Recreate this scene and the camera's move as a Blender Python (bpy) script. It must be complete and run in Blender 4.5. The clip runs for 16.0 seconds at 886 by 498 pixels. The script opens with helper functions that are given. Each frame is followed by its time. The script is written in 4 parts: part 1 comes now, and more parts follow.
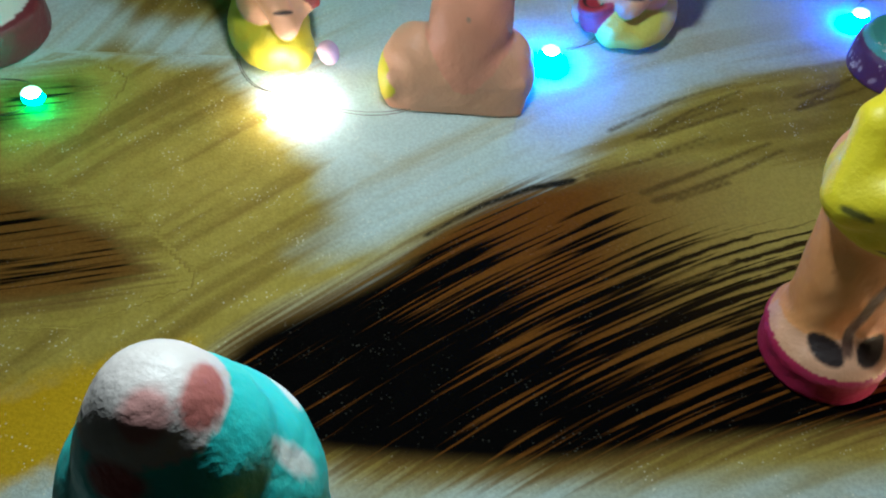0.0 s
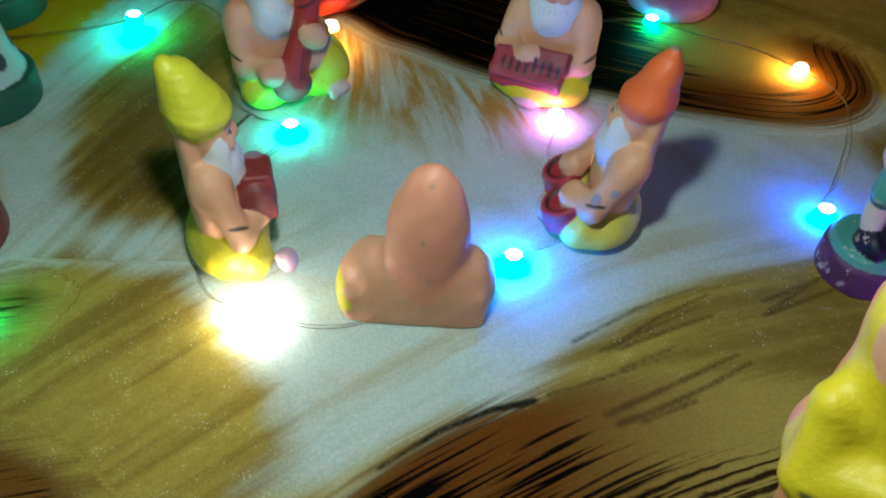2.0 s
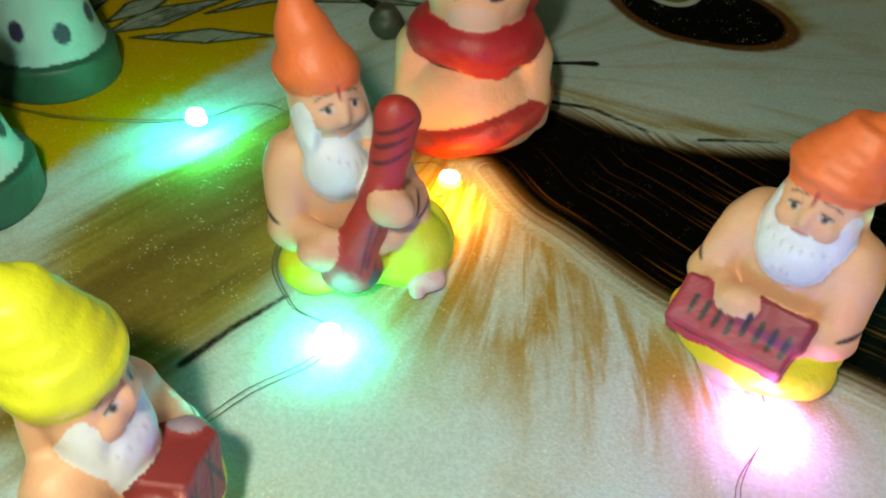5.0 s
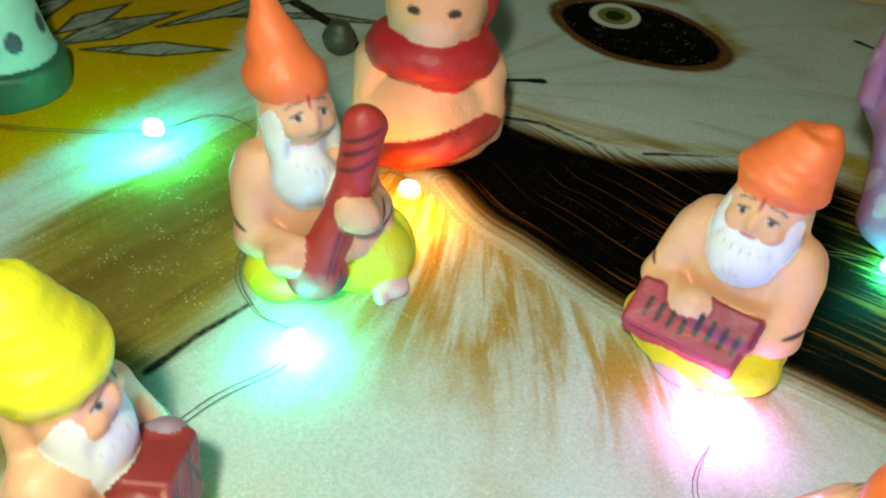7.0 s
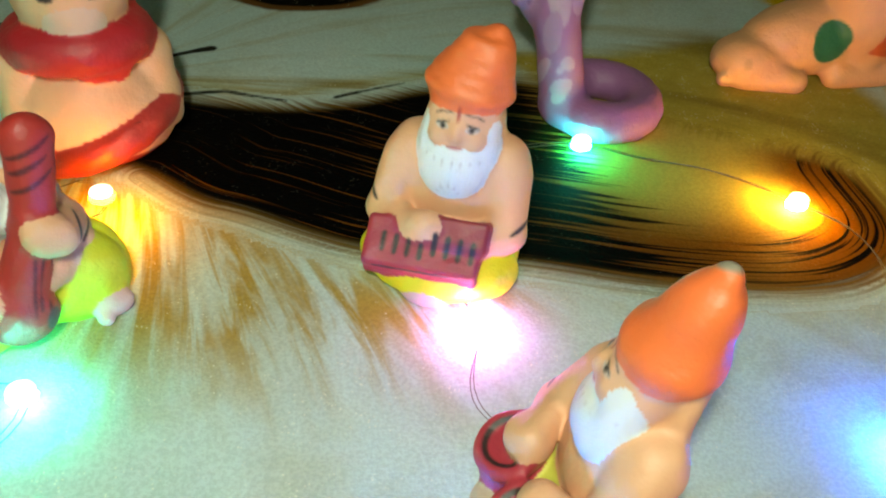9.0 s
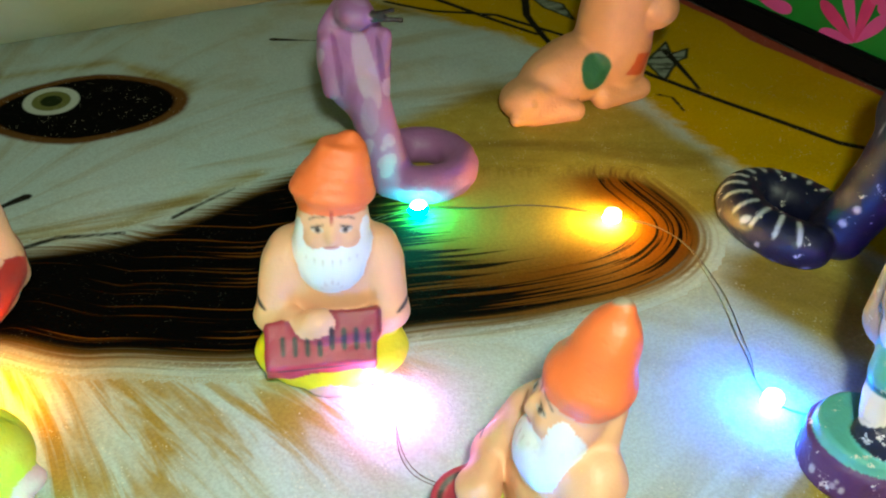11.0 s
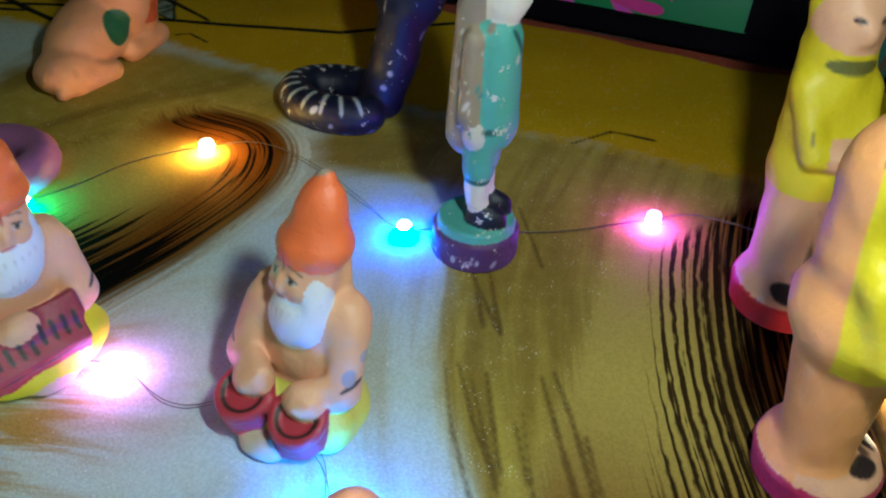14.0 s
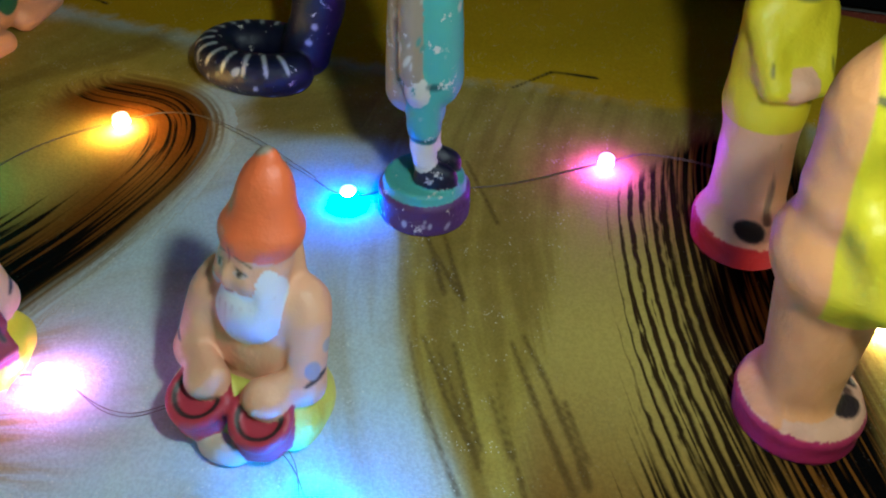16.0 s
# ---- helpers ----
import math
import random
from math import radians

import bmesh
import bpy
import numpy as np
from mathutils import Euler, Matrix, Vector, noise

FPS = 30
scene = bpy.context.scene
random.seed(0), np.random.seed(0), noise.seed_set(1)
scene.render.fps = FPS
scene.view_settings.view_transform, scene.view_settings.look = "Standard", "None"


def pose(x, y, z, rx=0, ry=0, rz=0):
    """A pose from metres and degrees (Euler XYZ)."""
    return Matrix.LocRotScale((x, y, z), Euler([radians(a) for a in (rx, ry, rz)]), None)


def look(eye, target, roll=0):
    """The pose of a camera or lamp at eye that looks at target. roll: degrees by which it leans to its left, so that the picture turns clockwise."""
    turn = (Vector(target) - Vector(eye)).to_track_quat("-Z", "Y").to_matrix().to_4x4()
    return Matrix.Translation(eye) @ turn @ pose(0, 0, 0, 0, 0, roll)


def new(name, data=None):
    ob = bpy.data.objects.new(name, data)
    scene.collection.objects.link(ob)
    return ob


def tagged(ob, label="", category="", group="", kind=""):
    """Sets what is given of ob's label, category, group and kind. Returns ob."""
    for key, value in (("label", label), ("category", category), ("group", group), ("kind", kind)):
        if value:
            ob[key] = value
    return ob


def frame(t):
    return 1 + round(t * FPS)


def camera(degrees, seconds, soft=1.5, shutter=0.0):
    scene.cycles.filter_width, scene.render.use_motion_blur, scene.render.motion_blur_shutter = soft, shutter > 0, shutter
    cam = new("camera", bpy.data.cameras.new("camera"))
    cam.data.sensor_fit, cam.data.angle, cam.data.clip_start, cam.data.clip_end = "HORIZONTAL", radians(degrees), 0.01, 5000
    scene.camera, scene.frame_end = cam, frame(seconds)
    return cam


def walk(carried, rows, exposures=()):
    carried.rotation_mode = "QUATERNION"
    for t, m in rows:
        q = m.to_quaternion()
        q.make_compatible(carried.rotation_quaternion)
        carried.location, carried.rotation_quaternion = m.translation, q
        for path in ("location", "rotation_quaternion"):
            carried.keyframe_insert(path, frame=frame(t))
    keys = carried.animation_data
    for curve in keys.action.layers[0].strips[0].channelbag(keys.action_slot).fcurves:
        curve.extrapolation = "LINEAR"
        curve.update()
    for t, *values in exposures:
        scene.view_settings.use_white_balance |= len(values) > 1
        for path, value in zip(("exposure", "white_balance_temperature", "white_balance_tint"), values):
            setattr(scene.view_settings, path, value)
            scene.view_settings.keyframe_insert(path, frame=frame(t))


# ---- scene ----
cam = camera(55.71, 16.0, 2.1)
PATH = [
    (0, (0.01195, 0.00332, 0.18029), (0.01873, 0.18726, -0.05661), 3.897),
    (0.5, (0.02116, 0.00635, 0.18641), (0.02763, 0.19687, -0.04524), 3.891),
    (1, (0.02418, 0.00871, 0.19352), (0.03003, 0.20566, -0.03270), 3.714),
    (1.5, (0.02731, 0.01419, 0.19945), (0.03241, 0.21974, -0.01901), 3.047),
    (2, (0.02285, 0.03489, 0.19862), (0.02867, 0.24488, -0.01555), 3.187),
    (2.5, (0.01024, 0.07673, 0.19206), (0.01543, 0.29329, -0.01548), 3.031),
    (3, (0.00763, 0.10952, 0.18068), (0.01331, 0.32688, -0.02602), 3.612),
    (3.5, (0.00962, 0.14631, 0.17065), (-0.01496, 0.36762, -0.03039), 3.475),
    (4, (0.02338, 0.17241, 0.15290), (-0.02492, 0.39094, -0.04687), 2.200),
    (4.5, (0.03578, 0.16963, 0.15324), (-0.03048, 0.38319, -0.04677), 2.911),
    (7, (0.02989, 0.15717, 0.15329), (-0.01575, 0.38381, -0.03790), 6.463),
    (7.5, (0.03390, 0.15915, 0.15007), (0.02902, 0.38679, -0.04527), 6.521),
    (8, (0.04075, 0.16006, 0.14853), (0.06177, 0.38641, -0.04723), 5.818),
    (10.5, (0.00658, 0.16113, 0.15520), (0.10744, 0.37609, -0.02815), 3.605),
    (11, (0.00595, 0.15967, 0.16583), (0.12728, 0.36880, -0.01177), 1.674),
    (11.5, (0.00064, 0.15444, 0.17432), (0.13297, 0.35922, -0.00047), 0.118),
    (12, (-0.00470, 0.14672, 0.18812), (0.13406, 0.34834, 0.01464), -0.650),
    (12.5, (-0.00377, 0.14508, 0.18327), (0.15351, 0.33270, 0.00988), 1.262),
    (13, (-0.00756, 0.14928, 0.18842), (0.19630, 0.28756, 0.01719), 5.382),
    (13.5, (-0.02679, 0.16154, 0.19165), (0.19724, 0.26095, 0.01866), 5.773),
    (14, (-0.04981, 0.16513, 0.17701), (0.17254, 0.24056, -0.00973), 3.429),
    (14.5, (-0.04514, 0.17616, 0.16598), (0.17041, 0.24044, -0.03253), 1.518),
    (15, (-0.04244, 0.17877, 0.16975), (0.17172, 0.23716, -0.03206), 1.263),
    (15.5, (-0.03804, 0.17878, 0.17103), (0.17731, 0.23110, -0.03117), 1.963),
    (16, (-0.03631, 0.17740, 0.17228), (0.18080, 0.22361, -0.02953), 2.791),
]
walk(cam, [(t, look(eye, target, roll)) for t, eye, target, roll in PATH],
     [(0, -1.35, 5650, 14), (0.5, -1.62, 5650, 17), (1.0, -1.7, 5700, 20), (1.5, -1.65, 5750, 17), (2.0, -1.45, 6000, 10), (2.5, -0.9, 6100, 7), (3.0, -0.58, 6400, 9), (4.0, -0.6, 7600, 11), (4.5, -0.55, 7600, 10), (7.0, -0.22, 7500, 6), (7.5, -0.02, 7500, 5),
      (8.0, -0.4, 7500, 3), (10.5, -0.25, 7300, 0), (11.5, 0.0, 7000, -2), (12.0, -0.05, 6900, -2), (12.5, 0.05, 6800, -2), (13.0, 0.1, 6800, 1), (13.5, -0.08, 6400, 2), (14.0, -1.0, 6000, 8), (14.5, -1.35, 5650, 10), (15.0, -1.52, 5600, 11), (15.5, -1.45, 5600, 9), (16.0, -1.15, 5700, 8)])

# ---- light ----
world = bpy.data.worlds.new("room_air")
world.use_nodes = True
world.node_tree.nodes["Background"].inputs[0].default_value = (0.55, 0.6, 0.7, 1)
world.node_tree.nodes["Background"].inputs[1].default_value = 0.008
scene.world = world

torch_data = bpy.data.lights.new("phone_torch", "POINT")
torch_data.energy, torch_data.color, torch_data.shadow_soft_size = 3.4, (0.88, 1.0, 0.88), 0.009
torch = new("phone_torch", torch_data)
torch.location = (0.009, 0.136, 0.213)

# weak fill light added overhead, stands for no known lamp
fill_data = bpy.data.lights.new("unseen_fill", "AREA")
fill_data.energy, fill_data.color, fill_data.size = 0.14, (1.0, 0.93, 0.75), 0.5
fill_lamp = new("unseen_fill", fill_data)
fill_lamp.location = (0.3, -0.5, 2.2)


# ---- materials ----
def shader(name, rough=0.5, metal=0.0):
    m = bpy.data.materials.new(name)
    m.use_nodes = True
    b = m.node_tree.nodes["Principled BSDF"]
    b.inputs["Roughness"].default_value = rough
    b.inputs["Metallic"].default_value = metal
    return m, m.node_tree, b


def node(tree, kind, **values):
    n = tree.nodes.new(kind)
    for key, value in values.items():
        n.inputs[key.replace("_", " ")].default_value = value
    return n


def attr(tree, name):
    n = tree.nodes.new("ShaderNodeAttribute")
    n.attribute_name = name
    return n


def math_node(tree, op, a, b=None, c=None, clamp=False):
    n = tree.nodes.new("ShaderNodeMath")
    n.operation, n.use_clamp = op, clamp
    for i, v in enumerate((a, b, c)):
        if v is None:
            continue
        if isinstance(v, (int, float)):
            n.inputs[i].default_value = v
        else:
            tree.links.new(v, n.inputs[i])
    return n.outputs[0]


def ramp(tree, value, lo, hi):
    """0 below lo, 1 above hi, smooth between; lo and hi may be sockets."""
    n = tree.nodes.new("ShaderNodeMapRange")
    n.interpolation_type = "SMOOTHSTEP"
    for i, v in enumerate((value, lo, hi)):
        if isinstance(v, (int, float)):
            n.inputs[i].default_value = v
        else:
            tree.links.new(v, n.inputs[i])
    return n.outputs[0]


def mix(tree, fac, a, b):
    n = tree.nodes.new("ShaderNodeMix")
    n.data_type = "RGBA"
    for i, v in ((0, fac), (6, a), (7, b)):
        if isinstance(v, (int, float)):
            n.inputs[i].default_value = v
        elif isinstance(v, tuple):
            n.inputs[i].default_value = (*v, 1)
        else:
            tree.links.new(v, n.inputs[i])
    return n.outputs[2]


def noise_tex(tree, vector, scale, detail=3.0, rough=0.55, twist=0.0):
    n = node(tree, "ShaderNodeTexNoise", Scale=scale, Detail=detail, Roughness=rough, Distortion=twist)
    tree.links.new(vector, n.inputs["Vector"])
    return n.outputs["Fac"]


def bumped(tree, bsdf, height, distance, strength=1.0):
    n = node(tree, "ShaderNodeBump", Strength=strength, Distance=distance)
    tree.links.new(height, n.inputs["Height"])
    tree.links.new(n.outputs[0], bsdf.inputs["Normal"])


def coords(tree):
    return tree.nodes.new("ShaderNodeTexCoord").outputs["Object"]


def plain(name, colour, rough=0.6, metal=0.0, vary=0.25, scale=60.0, bump=0.0003):
    m, tree, b = shader(name, rough, metal)
    co = coords(tree)
    n1, n2 = noise_tex(tree, co, scale), noise_tex(tree, co, scale * 9)
    dark = tuple(c * (1 - vary) for c in colour)
    col = mix(tree, n1, dark, tuple(min(1, c * (1 + vary)) for c in colour))
    tree.links.new(col, b.inputs["Base Color"])
    bumped(tree, b, n2, bump)
    return m


def glow(name, colour, strength):
    m = bpy.data.materials.new(name)
    m.use_nodes = True
    tree = m.node_tree
    tree.nodes.remove(tree.nodes["Principled BSDF"])
    e = node(tree, "ShaderNodeEmission", Color=(*colour, 1), Strength=strength)
    tree.links.new(e.outputs[0], tree.nodes["Material Output"].inputs[0])
    return m


def painted_clay():
    m, tree, b = shader("painted_clay", 0.42)
    co = coords(tree)
    p = attr(tree, "paint").outputs["Color"]
    chip = attr(tree, "chip").outputs["Fac"]
    broad, fine, spot = noise_tex(tree, co, 90, 4), noise_tex(tree, co, 700, 3), noise_tex(tree, co, 190, 6, 0.75)
    n = tree.nodes.new("ShaderNodeMix")
    n.data_type, n.blend_type = "RGBA", "MULTIPLY"
    n.inputs[0].default_value = 0.55
    tree.links.new(p, n.inputs[6])
    tree.links.new(mix(tree, broad, (0.72, 0.68, 0.62), (1, 1, 1)), n.inputs[7])
    worn = ramp(tree, math_node(tree, "ADD", spot, chip), 0.93, 0.96)
    col = mix(tree, worn, n.outputs[2], (0.62, 0.58, 0.52))
    tree.links.new(col, b.inputs["Base Color"])
    tree.links.new(math_node(tree, "MULTIPLY_ADD", fine, 0.25, 0.38), b.inputs["Roughness"])
    bumped(tree, b, math_node(tree, "ADD", math_node(tree, "MULTIPLY", broad, 2.0), math_node(tree, "MULTIPLY", fine, 0.35)), 0.0006, 0.8)
    return m


def printed_cloth():
    m, tree, b = shader("printed_fleece", 0.75)
    co = coords(tree)
    big, mid, fine = noise_tex(tree, co, 22, 4), noise_tex(tree, co, 140, 4), noise_tex(tree, co, 1000, 2, 0.7)
    flow = attr(tree, "flow").outputs["Vector"]
    warp = tree.nodes.new("ShaderNodeVectorMath")
    warp.operation = "MULTIPLY"
    warp.inputs[1].default_value = (1, 0.028, 1)
    tree.links.new(flow, warp.inputs[0])
    loose = tree.nodes.new("ShaderNodeVectorMath")
    loose.operation = "MULTIPLY"
    loose.inputs[1].default_value = (1, 0.09, 1)
    tree.links.new(flow, loose.inputs[0])
    hair = noise_tex(tree, warp.outputs[0], 720, 1.5, 0.5, 0.3)
    tuft = noise_tex(tree, loose.outputs[0], 190, 3.5, 0.65, 0.6)
    wisp = noise_tex(tree, loose.outputs[0], 75, 3, 0.6)

    def mask(name, width, amp, source=mid):
        a = attr(tree, name).outputs["Fac"]
        moved = math_node(tree, "MULTIPLY_ADD", math_node(tree, "SUBTRACT", source, 0.5), amp, a)
        return ramp(tree, moved, -width, width)

    white = mix(tree, big, (0.40, 0.51, 0.50), (0.58, 0.68, 0.64))
    white = mix(tree, math_node(tree, "MULTIPLY", ramp(tree, big, 0.50, 0.68), 0.38), white, (0.34, 0.29, 0.13))
    white = mix(tree, math_node(tree, "MULTIPLY", math_node(tree, "MULTIPLY", ramp(tree, wisp, 0.48, 0.68), 0.5), attr(tree, "wispy").outputs["Fac"]), white, (0.36, 0.28, 0.11))
    tan = mix(tree, mid, (0.32, 0.24, 0.034), (0.47, 0.37, 0.080))
    tan = mix(tree, math_node(tree, "MULTIPLY", ramp(tree, wisp, 0.42, 0.66), 0.55), tan, (0.12, 0.062, 0.012))
    col = mix(tree, mask("tan", 0.007, 0.022, wisp), white, tan)
    col = mix(tree, math_node(tree, "MULTIPLY", mask("hair_zone", 0.018, 0.02, wisp), ramp(tree, tuft, 0.38, 0.62)), col, (0.37, 0.25, 0.06))
    brown = mix(tree, wisp, (0.20, 0.12, 0.022), (0.075, 0.036, 0.008))
    col = mix(tree, math_node(tree, "MULTIPLY", mask("cheek", 0.014, 0.03, wisp), 0.75), col, brown)
    yellow = mix(tree, big, (0.46, 0.27, 0.004), (0.62, 0.39, 0.008))
    col = mix(tree, mask("yellow", 0.005, 0.012), col, yellow)
    # dark brush strokes
    dark = attr(tree, "dark").outputs["Fac"]
    olive = attr(tree, "olive").outputs["Fac"]
    split = tree.nodes.new("ShaderNodeSeparateXYZ")
    tree.links.new(flow, split.inputs[0])
    phase = math_node(tree, "ADD", math_node(tree, "MULTIPLY", hair, 6.0), math_node(tree, "MULTIPLY", mid, 4.0))
    comb = math_node(tree, "SINE", math_node(tree, "MULTIPLY_ADD", split.outputs[0], 1900.0, phase))
    fine_hair = math_node(tree, "MULTIPLY_ADD", comb, 0.20, 0.545)
    hair_mix = math_node(tree, "MULTIPLY_ADD", math_node(tree, "SUBTRACT", fine_hair, hair), math_node(tree, "MULTIPLY", olive, 0.75), hair)
    lit = ramp(tree, hair_mix, math_node(tree, "MULTIPLY_ADD", dark, 0.34, 0.27), math_node(tree, "MULTIPLY_ADD", dark, 0.34, 0.42))
    stroke = mix(tree, olive, mix(tree, wisp, (0.10, 0.029, 0.003), (0.17, 0.066, 0.010)), (0.42, 0.32, 0.075))
    stroke = mix(tree, lit, mix(tree, olive, (0.0012, 0.001, 0.001), (0.034, 0.019, 0.006)), stroke)
    rim = mask("brow", 0.0045, 0.012, hair)
    core = ramp(tree, attr(tree, "brow").outputs["Fac"], 0.001, 0.007)
    stroke = mix(tree, core, mix(tree, olive, (0.15, 0.085, 0.02), (0.42, 0.32, 0.075)), stroke)
    col = mix(tree, rim, col, stroke)
    # painted eye shape
    col = mix(tree, mask("eye", 0.0015, 0.002), col, (0.13, 0.055, 0.014))
    col = mix(tree, ramp(tree, attr(tree, "eye").outputs["Fac"], 0.004, 0.006), col, (0.0012, 0.001, 0.001))
    iris = attr(tree, "iris").outputs["Fac"]
    col = mix(tree, ramp(tree, iris, -0.0006, 0.0006), col, (0.55, 0.6, 0.52))
    col = mix(tree, ramp(tree, iris, 0.0032, 0.0042), col, (0.16, 0.17, 0.05))
    col = mix(tree, ramp(tree, iris, 0.0068, 0.0078), col, (0.02, 0.03, 0.01))
    # leaf and line drawing
    col = mix(tree, mask("leaf", 0.0008, 0.0015), col, (0.03, 0.036, 0.018))
    vein = math_node(tree, "MULTIPLY", ramp(tree, attr(tree, "leaf").outputs["Fac"], 0.0008, 0.0022), ramp(tree, math_node(tree, "ADD", hair, math_node(tree, "MULTIPLY", mid, 0.5)), 0.50, 0.80))
    col = mix(tree, vein, col, (0.27, 0.32, 0.25))
    col = mix(tree, mask("line", 0.0007, 0.0012, mid), col, (0.016, 0.014, 0.010))
    col = mix(tree, math_node(tree, "MULTIPLY", mask("strand", 0.0008, 0.0012, mid), 0.75), col, (0.075, 0.042, 0.012))
    col = mix(tree, mask("border", 0.001, 0.002), col, (0.36, 0.075, 0.045))
    # pale fibres, their sparkle put into the colour as bright specks
    v = node(tree, "ShaderNodeTexVoronoi", Scale=800.0)
    tree.links.new(co, v.inputs["Vector"])
    speck = math_node(tree, "MULTIPLY", math_node(tree, "LESS_THAN", v.outputs["Distance"], 0.21), ramp(tree, mid, 0.50, 0.62))
    col = mix(tree, math_node(tree, "MULTIPLY", speck, math_node(tree, "MULTIPLY_ADD", rim, -0.42, 0.46)), col, (0.85, 0.80, 0.64))
    tone = tree.nodes.new("ShaderNodeMix")
    tone.data_type, tone.blend_type = "RGBA", "MULTIPLY"
    tone.inputs[0].default_value = 0.17
    tree.links.new(col, tone.inputs[6])
    tree.links.new(mix(tree, ramp(tree, fine, 0.34, 0.66), (0.45, 0.45, 0.45), (1.45, 1.45, 1.45)), tone.inputs[7])
    tree.links.new(tone.outputs[2], b.inputs["Base Color"])
    b.inputs["Specular IOR Level"].default_value = 0.02
    bumped(tree, b, math_node(tree, "ADD", fine, mid), 0.0004, 0.6)
    return m


CLAY = painted_clay()
CLOTH = printed_cloth()
BLACK_WOOD = plain("black_lacquer", (0.002, 0.002, 0.0025), 0.8, vary=0.4)
BLACK_WOOD.node_tree.nodes["Principled BSDF"].inputs["Specular IOR Level"].default_value = 0.08
BEIGE = plain("beige_fabric", (0.52, 0.46, 0.28), 0.85, vary=0.14, scale=18, bump=0.0008)
PLASTER = plain("dim_plaster", (0.35, 0.32, 0.27), 0.9, vary=0.1, scale=6)
FLOOR_MAT = plain("floor_cement", (0.2, 0.18, 0.16), 0.7, vary=0.2, scale=8)
WIRE = plain("silver_wire", (0.16, 0.13, 0.10), 0.3, 0.8)
BOARD_GREEN = plain("board_green", (0.012, 0.22, 0.035), 0.35, vary=0.35, scale=25, bump=0.0001)
PINK = plain("print_pink", (0.62, 0.07, 0.28), 0.4, vary=0.25, scale=70, bump=0.0001)
PINK_DEEP = plain("print_deep_pink", (0.60, 0.04, 0.20), 0.4, vary=0.3, scale=70, bump=0.0001)
PINK_PALE = plain("print_pale_pink", (0.66, 0.13, 0.36), 0.4, vary=0.2, scale=70, bump=0.0001)
MAUVE = plain("print_mauve", (0.64, 0.08, 0.34), 0.4, vary=0.25, scale=70, bump=0.0001)
TEAL_PRINT = plain("print_teal", (0.05, 0.28, 0.25), 0.4, vary=0.2, scale=70, bump=0.0001)
PALE_BLUE = plain("pale_blue_sheet", (0.55, 0.68, 0.74), 0.5, vary=0.08, scale=30, bump=0.0001)
LIME = plain("print_lime", (0.10, 0.30, 0.05), 0.4, vary=0.2, scale=70, bump=0.0001)


# ---- mesh helpers ----
def link(name, bm, material, parent=None, label=""):
    me = bpy.data.meshes.new(name)
    bm.to_mesh(me)
    bm.free()
    me.materials.append(material)
    ob = new(name, me)
    if parent:
        ob.parent = parent
    return tagged(ob, label) if label else ob


def box(bm, lo, hi, bevel=0.0):
    c = [(a + b) / 2 for a, b in zip(lo, hi)]
    s = [b - a for a, b in zip(lo, hi)]
    r = bmesh.ops.create_cube(bm, size=1, matrix=Matrix.Translation(c) @ Matrix.Diagonal((*s, 1)))
    if bevel:
        edges = list({e for v in r["verts"] for e in v.link_edges})
        bmesh.ops.bevel(bm, geom=edges, offset=bevel, segments=2, affect="EDGES")
    return bm


def sdf_poly(x, y, poly):
    """Signed distance to a closed outline, positive inside."""
    d = np.full(x.shape, 1e9)
    inside = np.zeros(x.shape, bool)
    for (ax, ay), (bx, by) in zip(poly, poly[1:] + poly[:1]):
        ex, ey = bx - ax, by - ay
        t = np.clip(((x - ax) * ex + (y - ay) * ey) / (ex * ex + ey * ey), 0, 1)
        d = np.minimum(d, np.hypot(x - ax - t * ex, y - ay - t * ey))
        if ay != by:
            inside ^= ((ay > y) != (by > y)) & (x < ax + (y - ay) / (by - ay) * ex)
    return np.where(inside, d, -d)


def sdf_line(x, y, pts, r0, r1):
    """Signed distance to a tapering stroke, positive inside."""
    d = np.full(x.shape, -1e9)
    n = len(pts) - 1
    for i, ((ax, ay), (bx, by)) in enumerate(zip(pts, pts[1:])):
        ex, ey = bx - ax, by - ay
        t = np.clip(((x - ax) * ex + (y - ay) * ey) / (ex * ex + ey * ey), 0, 1)
        r = r0 + (r1 - r0) * (i + t) / n
        d = np.maximum(d, r - np.hypot(x - ax - t * ex, y - ay - t * ey))
    return d


def rounded(pts, closed=True):
    """Cuts the corners of an outline twice."""
    for _ in range(2):
        out = [] if closed else [pts[0]]
        for (ax, ay), (bx, by) in zip(pts, pts[1:] + pts[:1] if closed else pts[1:]):
            out += [(0.75 * ax + 0.25 * bx, 0.75 * ay + 0.25 * by), (0.25 * ax + 0.75 * bx, 0.25 * ay + 0.75 * by)]
        pts = out if closed else out + [pts[-1]]
    return pts


def smooth(v, lo, hi):
    t = np.clip((v - lo) / (hi - lo), 0, 1)
    return t * t * (3 - 2 * t)


# ---- printed blanket ----
LOW_BROW = [(-.045, .095), (-.037, .112), (-.030, .119), (-.016, .127), (.003, .139), (.010, .148), (.027, .162), (.041, .169), (.053, .172),
            (.075, .180), (.092, .184), (.112, .183), (.135, .181), (.172, .181), (.199, .170), (.23, .15), (.25, .12), (.23, .10),
            (.18, .098), (.123, .092), (.079, .086), (.052, .080), (.033, .078), (.008, .079), (-.010, .080), (-.036, .084)]
HIGH_EDGE = [(-.015, .372), (0, .356), (.014, .350), (.029, .340), (.046, .331), (.07, .327), (.093, .322), (.12, .312), (.146, .306),
             (.164, .304), (.183, .306), (.202, .315), (.213, .332), (.214, .359)]
